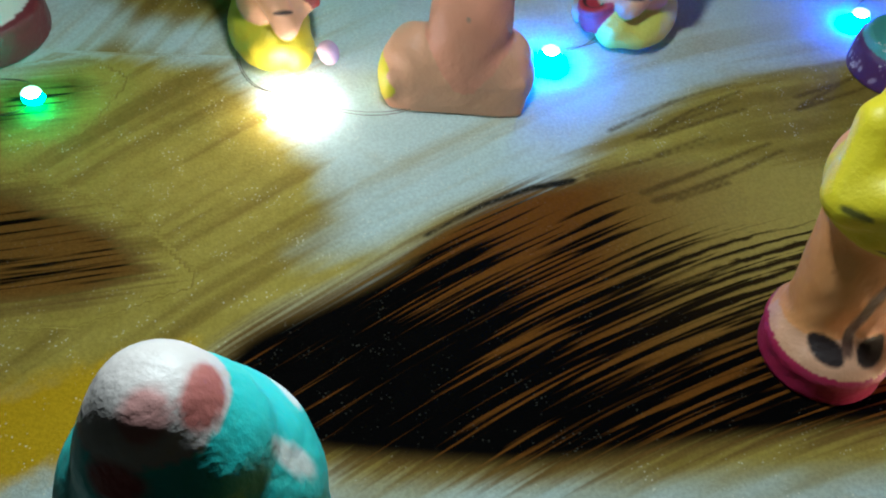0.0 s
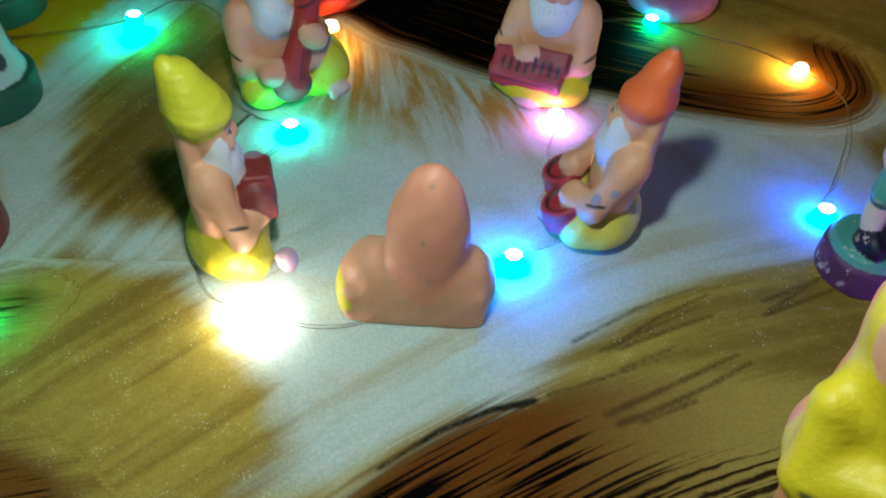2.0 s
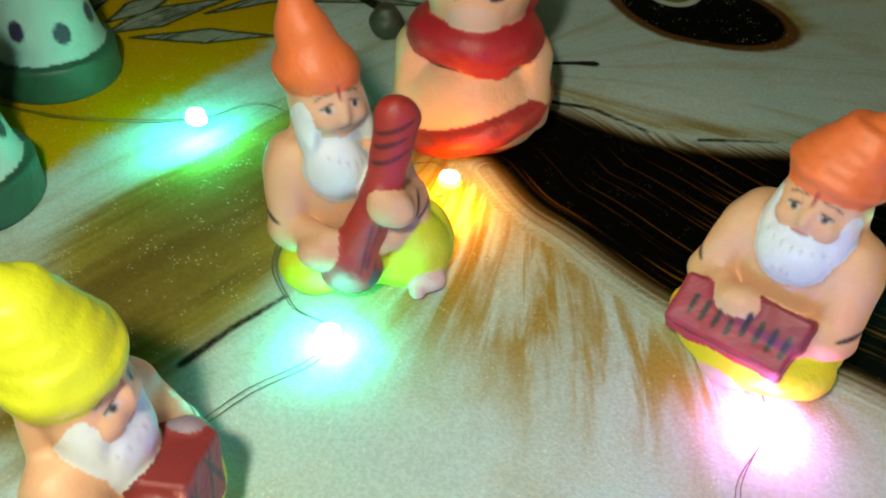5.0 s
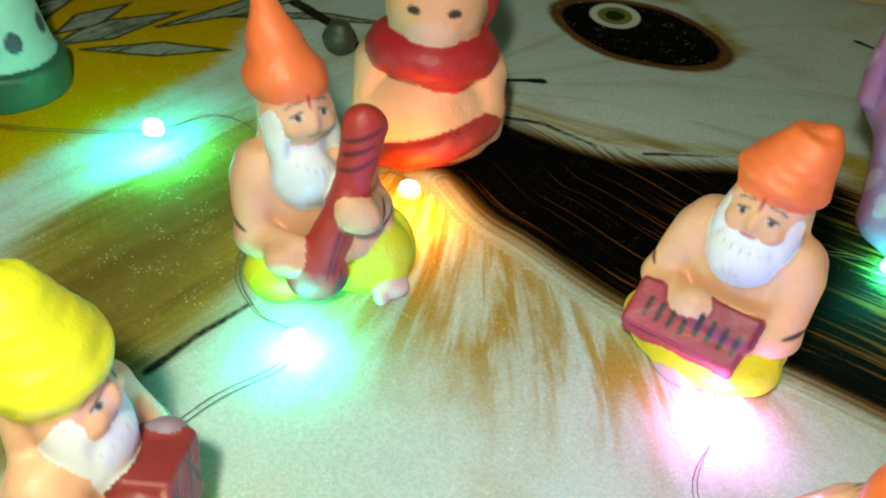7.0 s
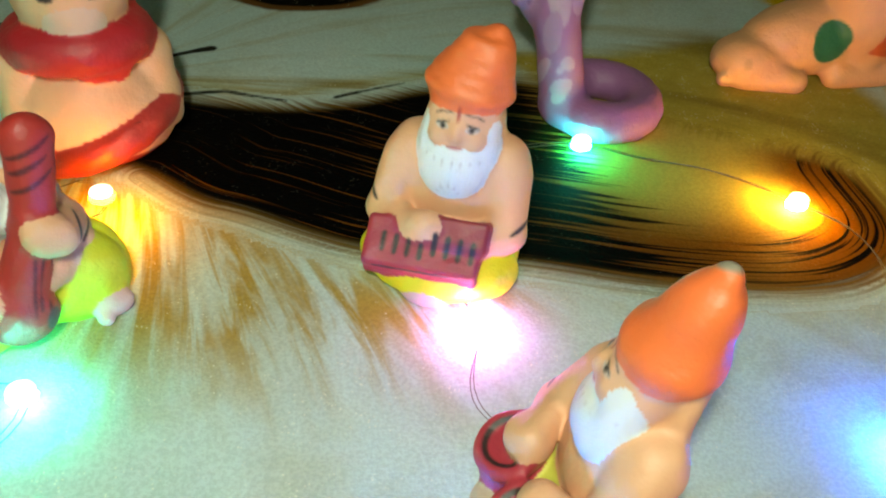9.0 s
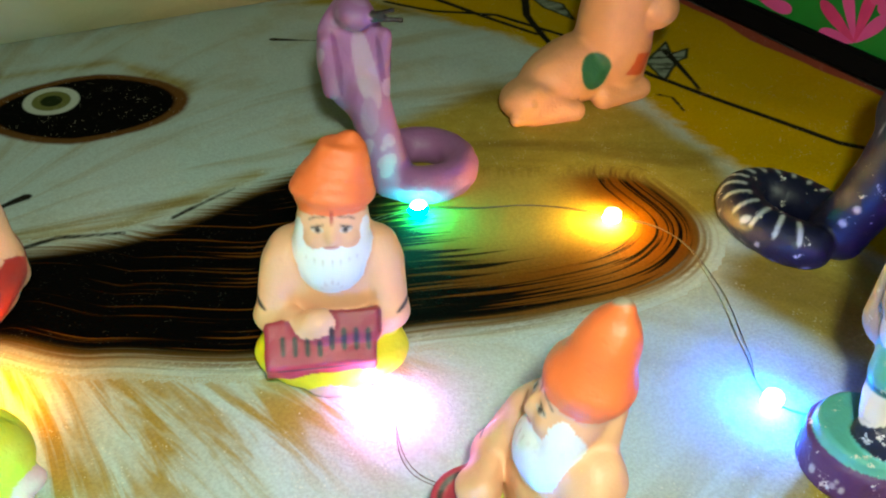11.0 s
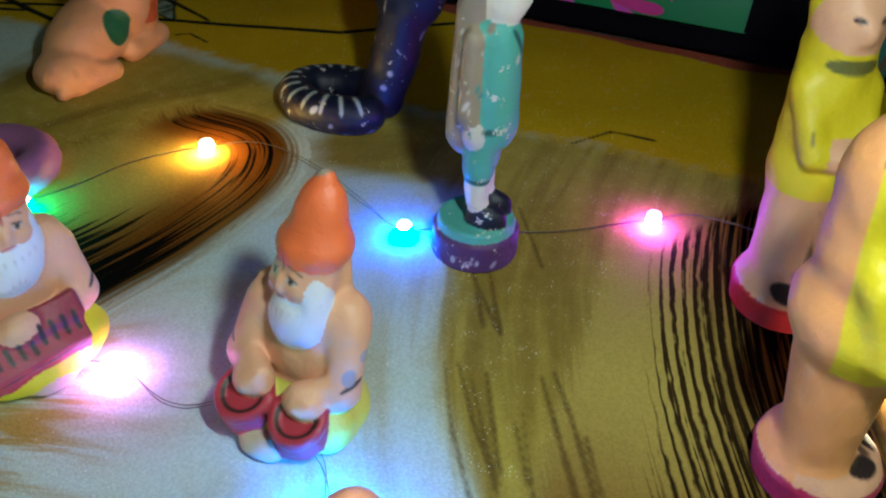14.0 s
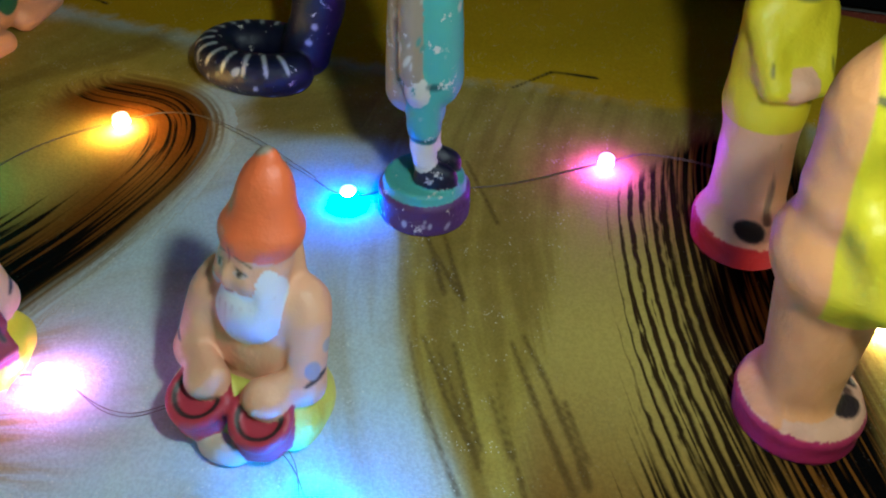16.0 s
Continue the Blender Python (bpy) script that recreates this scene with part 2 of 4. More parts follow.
HIGH_BROW = [(-.035, .385)] + HIGH_EDGE + [(.20, .372), (.18, .380), (.155, .392), (.142, .408), (.12, .424), (.101, .427), (.071, .420), (.05, .412),
                                           (.029, .411), (.008, .416), (-.007, .419), (-.04, .425)]
CHEEK = [(-.062, .268), (-.054, .285), (-.049, .301), (-.058, .36), (-.088, .395), (-.099, .362), (-.114, .324), (-.118, .30), (-.113, .27),
         (-.105, .25), (-.086, .236), (-.058, .235), (-.050, .25)]


def blanket():
    xs = np.concatenate([np.linspace(-1.0, -0.27, 20)[:-1], np.arange(-0.27, 0.3625, 0.0014)])
    ys = np.concatenate([np.linspace(-0.9, 0.02, 25)[:-1], np.arange(0.02, 0.64, 0.0014), np.linspace(0.64, 0.9, 8)[1:]])
    x, y = [a.ravel() for a in np.meshgrid(xs, ys)]
    nx, ny = len(xs), len(ys)
    z = 0.0005 * np.sin(x * 61 + 1.3 * np.sin(y * 37)) * np.cos(y * 53 + x * 19) - 0.0006
    i = np.arange((nx - 1) * (ny - 1))
    a = (i // (nx - 1)) * nx + i % (nx - 1)
    me = bpy.data.meshes.new("blanket")
    me.from_pydata(np.stack([x, y, z], 1).tolist(), [], np.stack([a, a + 1, a + nx + 1, a + nx], 1).tolist())
    me.shade_smooth()

    low, high = sdf_poly(x, y, rounded(LOW_BROW)), sdf_poly(x, y, rounded(HIGH_BROW))
    left_low = sdf_poly(x, y, [(-.30, .16), (-.108, .163), (-.07, .148), (-.052, .13), (-.075, .119), (-.12, .112), (-.30, .10)])
    cheek = sdf_poly(x, y, rounded(CHEEK))
    shade_left = sdf_poly(x, y, [(-.125, .205), (-.10, .214), (-.088, .206), (-.095, .185), (-.13, .17)])
    brow = np.maximum.reduce([low, high, left_low - 0.002, shade_left - 0.004])
    edge = -sdf_line(x, y, rounded(HIGH_EDGE, False), 0, 0)
    in_high, in_left = high > -0.03, (x < -0.04) & (y < 0.22)
    v = (y - (0.085 + 0.25 * (x + 0.04))) / 0.07
    dark_low = 1 - 0.46 * smooth(v, 0.0, 0.9) * smooth(x, -0.03, 0.05) - 0.36 * smooth(x + 0.6 * (y - 0.10), -0.01, 0.08)
    dark_low = dark_low * (1 - 0.22 * smooth(x, 0.07, 0.13) * smooth(v, 0.15, 0.7))
    dark_low = dark_low - 0.75 * smooth(y - 0.1 * (x - 0.1), 0.152, 0.172) * smooth(x, 0.05, 0.085)
    far = smooth(x, 0.10, 0.15)
    dark_high = 1 - far * (0.55 + 0.60 * smooth(edge, 0.010, 0.042)) - 0.12 * smooth(x, 0.0, 0.08)
    dark = np.where(in_high, dark_high, np.where(in_left, 0.28 + 0.2 * smooth(-x, 0.10, 0.16), dark_low))
    olive = np.where(in_high, far * smooth(edge, 0.020, 0.048), np.where(in_left, 0.1, smooth(x, 0.05, 0.13) * smooth(v, -0.15, 0.4)))

    bend = radians(26)
    s_low = -np.sin(bend) * x + np.cos(bend) * y + 1.6 * (x - 0.08) ** 2
    t_low = np.cos(bend) * x + np.sin(bend) * y
    s_left = -np.sin(radians(12)) * x + np.cos(radians(12)) * y
    s_cheek = -np.sin(radians(68)) * x + np.cos(radians(68)) * y
    rad = np.hypot(y - 0.43, x + 0.03)
    fan = np.arctan2(y - 0.43, x + 0.03)
    fan = fan + 1.3 * (rad - 0.1) + 0.012 * np.sin(rad * 60 + fan * 9)
    in_cheek = (x < -0.045) & (y > 0.22)
    stroke_left = in_left & (np.maximum(left_low, shade_left) > -0.004)
    s_rest = np.where(y > 0.26, fan * 0.10, np.where(stroke_left, s_left, s_low))
    t_rest = np.where(y > 0.26, rad, t_low)
    s = np.where(in_high & (high > -0.0055), edge, np.where(in_cheek, s_cheek, s_rest))
    t = np.where(in_high & (high > -0.0055), x + y * 0.3, np.where(in_cheek, y, t_rest))

    tan = np.maximum.reduce([
        sdf_poly(x, y, [(-.125, .205), (-.09, .222), (-.06, .214), (-.036, .195), (-.018, .170), (-.014, .152), (-.024, .140), (.0, .145), (.020, .159), (.034, .168), (.02, .15), (-.02, .12), (-.042, .098), (-.11, .088), (-.3, .085), (-.3, .19)]),
        sdf_poly(x, y, [(.053, .173), (.068, .191), (.081, .200), (.100, .216), (.122, .224), (.151, .232), (.2, .237), (.25, .25), (.26, .10), (.15, .084), (.06, .0785), (-.02, .0745), (-.05, .083), (.0, .10), (.04, .15)]),
        cheek - 0.002,
        sdf_poly(x, y, [(.10, .45), (.12, .415), (.16, .365), (.21, .325), (.235, .32), (.25, .37), (.25, .44), (.20, .455), (.15, .448)]) - 0.002,
        ] + [sdf_poly(x, y, [(.185, .30), (.25, .34), (.26, .2), (.21, .17), (.19, .24)]) - 0.008,
        sdf_poly(x, y, [(-.02, .57), (.06, .565), (.085, .52), (.075, .495), (.05, .55), (.0, .555)]) - 0.006,
        sdf_poly(x, y, [(.13, .60), (.20, .60), (.225, .53), (.18, .57)]) - 0.004,
        sdf_line(x, y, [(-.02, .43), (.03, .42), (.08, .43)], 0.0, 0.002)])
    hair_zone = sdf_poly(x, y, [(-.045, .40), (-.015, .372), (.046, .331), (.1, .318), (.08, .30), (.03, .285), (-.02, .30), (-.045, .33)])
    yellow = np.maximum.reduce([
        sdf_poly(x, y, [(.19, .66), (.205, .575), (.226, .523), (.241, .50), (.256, .42), (.25, .37), (.248, .3), (.246, .25), (.25, .21), (.25, .15), (.26, .05), (.26, -.3), (.36, -.3), (.36, .66)]),
        sdf_poly(x, y, [(-.4, .14), (-.13, .20), (-.120, .222), (-.126, .25), (-.140, .275), (-.140, .31), (-.132, .35), (-.114, .414), (-.12, .47), (-.15, .66), (-.4, .66)]),
        sdf_poly(x, y, [(-.12, .082), (-.075, .102), (-.045, .111), (-.040, .093), (-.09, .066)]),
        sdf_poly(x, y, [(.09, .066), (.13, .078), (.26, .085), (.26, -.1), (-.1, -.1), (.0, .03)])])
    ca, sa = math.cos(radians(-20)), math.sin(radians(-20))
    u, w = (x - .034) * ca + (y - .515) * sa, -(x - .034) * sa + (y - .515) * ca
    eye = (1 - np.hypot(u / 0.043, w / (0.033 - 0.12 * np.abs(u)))) * 0.034
    iris = (1 - np.hypot((x - .022) / 0.0115, (y - .528) / 0.0135)) * 0.012
    def spray(blades):
        return np.maximum.reduce([np.maximum(sdf_line(x, y, [p, q], 0.0010, 1.4 * w), sdf_line(x, y, [q, r], 1.4 * w, 0.0004)) for p, q, r, w in blades])

    leaf_a = spray((
        ((-.175, .40), (-.166, .419), (-.147, .449), .0062), ((-.180, .408), (-.176, .424), (-.170, .446), .0050), ((-.165, .402), (-.14, .415), (-.115, .425), .0045), ((-.15, .43), (-.125, .465), (-.10, .50), .0055),
        ((-.19, .41), (-.20, .44), (-.21, .47), .0060), ((-.13, .45), (-.095, .468), (-.06, .475), .0030)))
    leaf_b = spray((((.284, .554), (.311, .569), (.333, .572), .0062), ((.284, .554), (.304, .555), (.320, .546), .0048),
        ((.284, .556), (.290, .578), (.322, .600), .0070), ((.283, .550), (.286, .528), (.285, .505), .0050), ((.240, .588), (.255, .597), (.271, .604), .0048), ((.228, .574), (.236, .594), (.244, .616), .0065),
        ((.219, .583), (.238, .606), (.262, .63), .0060), ((.216, .578), (.205, .588), (.188, .594), .0042), ((.276, .424), (.288, .440), (.310, .461), .0055), ((.289, .436), (.302, .443), (.314, .449), .0032)))
    leaf = np.maximum(leaf_a, leaf_b)
    def pen(strokes):
        return np.maximum.reduce([sdf_line(x, y, p, a0, a1) for p, a0, a1 in strokes])

    line_a = pen((
        ([(.205, .575), (.222, .55), (.25, .53), (.268, .485), (.275, .43), (.302, .345), (.345, .29)], .0016, .0018), ([(.284, .554), (.265, .523), (.255, .492), (.25, .47)], .0024, .0016), ([(.229, .576), (.242, .533), (.254, .497)], .0020, .0016), ([(.264, .414), (.268, .409), (.264, .397)], .001, .0006),
        ([(.30, .45), (.285, .41)], .002, .001), ([(.17, .545), (.19, .535)], .001, .0004), ([(.13, .55), (.15, .54)], .0018, .0004),
        ))
    line_b = pen((
        ([(-.02, .442), (-.004, .450), (.002, .452)], .0008, .0022),
        ([(-.015, .418), (.008, .421), (.028, .414)], .0012, .0008), ([(.045, .415), (.07, .424)], .001, .0005),
        ([(-.06, .27), (-.055, .285), (-.048, .30)], .0012, .0007),
        ([(.012, .148), (.028, .1605), (.042, .1675), (.055, .171)], .0006, .0012),
        ([(.248, .213), (.264, .200), (.265, .182)], .0006, .0010), ([(-.11, .475), (-.088, .462), (-.075, .450)], .0032, .0030)))
    line = np.maximum(line_a, line_b)
    strand = np.maximum.reduce([sdf_line(x, y, p, a0 * 0.9, a1 * 0.9) for p, a0, a1 in (
        ([(.160, .226), (.131, .212)], .0006, .0009), ([(.162, .221), (.130, .206)], .0006, .0009), ([(.196, .220), (.166, .203)], .0005, .0008),
        ([(.114, .214), (.095, .203), (.078, .190)], .0005, .0009), ([(.113, .205), (.082, .191)], .0006, .0008), ([(.121, .187), (.106, .178), (.089, .169), (.078, .164)], .0006, .0013),
        ([(.099, .192), (.081, .183)], .0004, .0008), ([(.102, .173), (.085, .165)], .0006, .0009), ([(.113, .218), (.090, .207), (.068, .193)], .0003, .0008), ([(.109, .208), (.076, .190)], .0003, .0008),
        ([(.103, .191), (.059, .173)], .0003, .0009), ([(.118, .190), (.075, .167)], .0006, .0012), ([(.156, .225), (.132, .208)], .0004, .0008))])
    wispy = 1 - np.exp(-((y - 0.26) / 0.016) ** 2)
    border = np.maximum(x - 0.3535 + 0.0022 * np.sin(y * 47) + 0.001 * np.sin(y * 131), y - 0.625)
    for name, values in (("brow", brow), ("dark", dark), ("olive", olive), ("tan", tan), ("hair_zone", hair_zone), ("yellow", yellow), ("eye", eye), ("iris", iris),
                         ("leaf", leaf), ("line", line), ("strand", strand), ("border", border), ("wispy", wispy), ("cheek", cheek - 0.008)):
        me.attributes.new(name, "FLOAT", "POINT").data.foreach_set("value", np.ascontiguousarray(values, np.float32))
    flow = np.stack([s, t, np.zeros_like(s)], 1).astype(np.float32)
    me.attributes.new("flow", "FLOAT_VECTOR", "POINT").data.foreach_set("vector", flow.ravel())
    me.materials.append(CLOTH)
    ob = new("blanket", me)
    solid = ob.modifiers.new("thickness", "SOLIDIFY")
    solid.thickness, solid.offset = 0.004, -1
    return tagged(ob, "soft fleece blanket printed with a large painted face and leaves", "blanket")


blanket()


# ---- room ----
def slab(name, lo, hi, material, label, category):
    bm = box(bmesh.new(), lo, hi)
    return tagged(link(name, bm, material), label, category, kind="structure")


slab("floor", (-1.7, -1.7, -0.105), (1.7, 1.7, -0.0055), FLOOR_MAT, "dull grey cement floor under the blanket", "floor")
slab("wall_north", (-1.7, 1.6, -0.0055), (1.7, 1.7, 2.4), PLASTER, "plain dim plaster wall", "wall")
slab("wall_south", (-1.7, -1.7, -0.0055), (1.7, -1.6, 2.4), PLASTER, "plain dim plaster wall", "wall")
slab("wall_west", (-1.7, -1.6, -0.0055), (-1.6, 1.6, 2.4), PLASTER, "plain dim plaster wall", "wall")
slab("wall_east", (1.6, -1.6, -0.0055), (1.7, 1.6, 2.4), PLASTER, "plain dim plaster wall", "wall")
slab("ceiling", (-1.7, -1.7, 2.4), (1.7, 1.7, 2.5), PLASTER, "plain dim plaster ceiling", "ceiling")


def cushion():
    """Long beige bolster along the far edge of the blanket."""
    bm = box(bmesh.new(), (-0.75, 0.600, 0.0), (0.40, 0.86, 0.22))
    bmesh.ops.subdivide_edges(bm, edges=bm.edges[:], cuts=9, use_grid_fill=True)
    for v in bm.verts:
        x, y, z = v.co
        p = Vector((0, (y - 0.73) / 0.12, (z - 0.11) / 0.11))
        k = max(abs(p.y), abs(p.z))
        r = p.length
        f = 0.45 + 0.55 * (k / r if r > 1e-6 and p.z > 0 else 1)
        v.co.y, v.co.z = 0.73 + p.y * 0.12 * f, max(0.0, 0.11 + p.z * 0.11 * f)
        v.co += Vector((0, 0.006 * math.sin(x * 19), 0.004 * math.sin(x * 31 + y * 40))) * (1 if z > 0.02 else 0)
    for f in bm.faces:
        f.smooth = True
    return tagged(link("bolster", bm, BEIGE), "long beige fabric bolster lying beside the blanket", "bolster")


cushion()


# ---- printed board with black frame ----
def poly_part(name, outlines, material, x, parent):
    """Flat printed shapes on the board, outlines in (y, z)."""
    bm = bmesh.new()
    for outline in outlines:
        bm.faces.new([bm.verts.new((x, a, b)) for a, b in outline])
    bmesh.ops.recalc_face_normals(bm, faces=bm.faces[:])
    r = bmesh.ops.extrude_face_region(bm, geom=bm.faces[:])
    for v in [g for g in r["geom"] if isinstance(g, bmesh.types.BMVert)]:
        v.co.x -= 0.0003
    return link(name, bm, material, parent)


def flower(y, z, r, lobes, depth=0.07):
    pts = []
    for i in range(lobes * 8):
        a = 2 * math.pi * i / (lobes * 8)
        k = r * (1 - depth + depth * abs(math.sin(a * lobes / 2)) ** 0.6)
        pts.append((y + k * math.cos(a), z + k * math.sin(a)))
    return pts


def petal(y, z, angle, length, width):
    pts = []
    for i in range(20):
        a = 2 * math.pi * i / 20
        u, w = (1 - math.cos(a)) / 2 * length, math.sin(a) * width / 2 * (0.35 + 0.65 * (1 - math.cos(a)) / 2)
        c, s = math.cos(radians(angle)), math.sin(radians(angle))
        pts.append((y + u * c - w * s, z + u * s + w * c))
    return pts


def swirl(y, z, r, turns, width):
    inner, outer = [], []
    for i in range(60):
        a = turns * 2 * math.pi * i / 59
        k = r * (1 - 0.85 * i / 59)
        outer.append((y + k * math.cos(a), z + k * math.sin(a)))
        inner.append((y + (k - width) * math.cos(a), z + (k - width) * math.sin(a)))
    return [[outer[i], outer[i + 1], inner[i + 1], inner[i]] for i in range(59)]


def board():
    x0, y0, y1, top = 0.3665, 0.120, 0.80, 0.30
    base = tagged(new("printed_board"), "framed green board printed with pink flowers, standing upright", "board")
    bm = box(bmesh.new(), (x0, y0 + 0.012, 0.006), (x0 + 0.008, y1 - 0.012, top - 0.012))
    link("panel", bm, BOARD_GREEN, base, "green printed panel")
    for name, lo, hi in (("bottom_rail", (x0 - 0.004, y0, 0.0), (x0 + 0.012, y1, 0.0108)), ("top_rail", (x0 - 0.004, y0, top - 0.012), (x0 + 0.012, y1, top)),
                         ("side_rail", (x0 - 0.004, y0 - 0.002, 0.0112), (x0 + 0.012, y0 + 0.038, top - 0.0125)), ("side_rail", (x0 - 0.004, y1 - 0.014, 0.0112), (x0 + 0.012, y1, top - 0.0125))):
        link(name, box(bmesh.new(), lo, hi, 0.0012), BLACK_WOOD, base, "black lacquered rail")
    link("back_plate", box(bmesh.new(), (x0 - 0.001, -0.02, 0.0), (x0 + 0.010, y0 - 0.003, top), 0.001), BLACK_WOOD, base, "plain black side panel")
    link("pale_panel", box(bmesh.new(), (x0 - 0.0056, 0.150, 0.071), (x0 - 0.0041, 0.1645, 0.20), 0.0004), PALE_BLUE, base, "pale blue inset panel")
    for y, z, r in ((0.214, 0.063, 0.031), (0.374, 0.060, 0.033), (0.530, 0.055, 0.032), (0.290, 0.150, 0.034), (0.45, 0.16, 0.034), (0.62, 0.15, 0.034)):
        fl = poly_part("flower", [flower(y, z, r, 30)], PINK, x0 - 0.0004, base)
        rays = [petal(y, z, a * 18 + 5, r * 0.86, r * 0.10) for a in range(20)]
        poly_part("ray", rays, PINK_PALE, x0 - 0.0008, fl)
        poly_part("centre", [flower(y, z, r * 0.17, 12, 0.02)], TEAL_PRINT, x0 - 0.0012, fl)
    for y, z, a in ((0.225, 0.016, 150), (0.262, 0.014, 130), (0.345, 0.014, 120), (0.395, 0.013, 60), (0.455, 0.014, 110), (0.50, 0.016, 60), (0.33, 0.11, 90), (0.42, 0.10, 70)):
        for i, d in enumerate((-66, -33, 0, 33, 66)):
            poly_part("petal", [petal(y, z, a + d, 0.034 - abs(d) * 0.0002, 0.009)], PINK_DEEP if i % 2 else MAUVE, x0 - 0.0002 - 0.0001 * (i % 2), base)
    for y, z, a in ((0.305, 0.055, -20), (0.305, 0.055, -50), (0.305, 0.055, -80), (0.305, 0.055, -110), (0.30, 0.06, 20), (0.452, 0.06, -60), (0.452, 0.06, -95), (0.452, 0.06, -130), (0.20, 0.02, 110), (0.195, 0.02, 75)):
        poly_part("petal", [petal(y, z, a, 0.03, 0.007)], MAUVE, x0 - 0.0001, base)
    for y, z, r in ((0.259, 0.058, 0.011), (0.43, 0.06, 0.012), (0.178, 0.045, 0.009), (0.335, 0.075, 0.01)):
        poly_part("scroll", swirl(y, z, r, 2.2, 0.0018), LIME, x0 - 0.0004, base)
    bm = bmesh.new()
    bmesh.ops.create_uvsphere(bm, u_segments=16, v_segments=10, radius=0.0036, matrix=Matrix.Translation((x0 - 0.002, 0.205, 0.074)))
    link("knob", bm, plain("dark_plum_button", (0.05, 0.012, 0.04), 0.15), base, "small glossy dark stud")
    return base


board()


# ---- clay figurines: blended solids, skinned on a grid; lengths in millimetres, the front towards -y ----
def rotated(p, c, turn):
    q = p - np.array(c, np.float32)
    if turn:
        m = np.array(Euler([radians(a) for a in turn]).to_matrix().inverted(), np.float32)
        q = q @ m.T
    return q


def solid_distance(p, s):
    kind = s[0]
    if kind == "ell":
        _, c, r, turn = s[:4]
        q = rotated(p, c, turn)
        r = np.array(r, np.float32)
        k0, k1 = np.linalg.norm(q / r, axis=-1), np.linalg.norm(q / (r * r), axis=-1)
        return k0 * (k0 - 1) / np.maximum(k1, 1e-6)
    if kind == "cap":
        _, a, b, (ra, rb) = s[:4]
        a, b = np.array(a, np.float32), np.array(b, np.float32)
        e = b - a
        t = np.clip(((p - a) @ e) / (e @ e), 0, 1)
        return np.linalg.norm(p - a - t[..., None] * e, axis=-1) - (ra + (rb - ra) * t)
    if kind == "box":
        _, c, h, turn = s[:4]
        q = np.abs(rotated(p, c, turn)) - np.array(h, np.float32) + 1.2
        return np.linalg.norm(np.maximum(q, 0), axis=-1) + np.minimum(q.max(-1), 0) - 1.2
    if kind == "disc":
        _, c, (r, h), turn = s[:4]
        q = rotated(p, c, turn)
        a, b = np.hypot(q[..., 0], q[..., 1]) - r + 1.5, np.abs(q[..., 2]) - h + 1.5
        return np.hypot(np.maximum(a, 0), np.maximum(b, 0)) + np.minimum(np.maximum(a, b), 0) - 1.5
    _, c, (ra, rb), turn = s[:4]
    q = rotated(p, c, turn)
    return np.hypot(np.hypot(q[..., 0], q[..., 1]) - ra, q[..., 2]) - rb


def skin(f, origin, h):
    """Quads over the zero level of a sampled field."""
    inside = f < 0
    shape = tuple(n - 1 for n in f.shape)
    total, count = np.zeros(shape + (3,), np.float32), np.zeros(shape, np.float32)
    crossings = []
    for ax in range(3):
        lo, hi = [slice(None)] * 3, [slice(None)] * 3
        lo[ax], hi[ax] = slice(None, -1), slice(1, None)
        fa, fb = f[tuple(lo)], f[tuple(hi)]
        cross = inside[tuple(lo)] != inside[tuple(hi)]
        t = np.where(cross, fa / np.where(cross, fa - fb, 1), 0)
        crossings.append((cross, inside[tuple(lo)]))
        o1, o2 = [a for a in range(3) if a != ax]
        for d1 in (0, 1):
            for d2 in (0, 1):
                cut = [slice(None)] * 3
                cut[o1], cut[o2] = slice(d1, d1 + shape[o1]), slice(d2, d2 + shape[o2])
                c, tt = cross[tuple(cut)], t[tuple(cut)]
                count += c
                total[..., ax] += tt
                total[..., o1] += c * d1
                total[..., o2] += c * d2
    used = count > 0
    index = np.full(shape, -1, np.int64)
    index[used] = np.arange(used.sum())
    verts = (np.argwhere(used) + total[used] / count[used][:, None]) * h + origin
    faces = []
    for ax in range(3):
        cross, first = crossings[ax]
        o1, o2 = (ax + 1) % 3, (ax + 2) % 3
        e = np.argwhere(cross)
        e = e[(e[:, o1] > 0) & (e[:, o2] > 0) & (e[:, o1] < f.shape[o1] - 1) & (e[:, o2] < f.shape[o2] - 1)]
        flip = first[tuple(e.T)]
        quad = []
        for d1, d2 in ((1, 1), (0, 1), (0, 0), (1, 0)):
            k = e.copy()
            k[:, o1] -= d1
            k[:, o2] -= d2
            quad.append(index[tuple(k.T)])
        q = np.stack(quad, 1)
        q[~flip] = q[~flip][:, ::-1]
        faces.append(q)
    return verts, np.concatenate(faces)


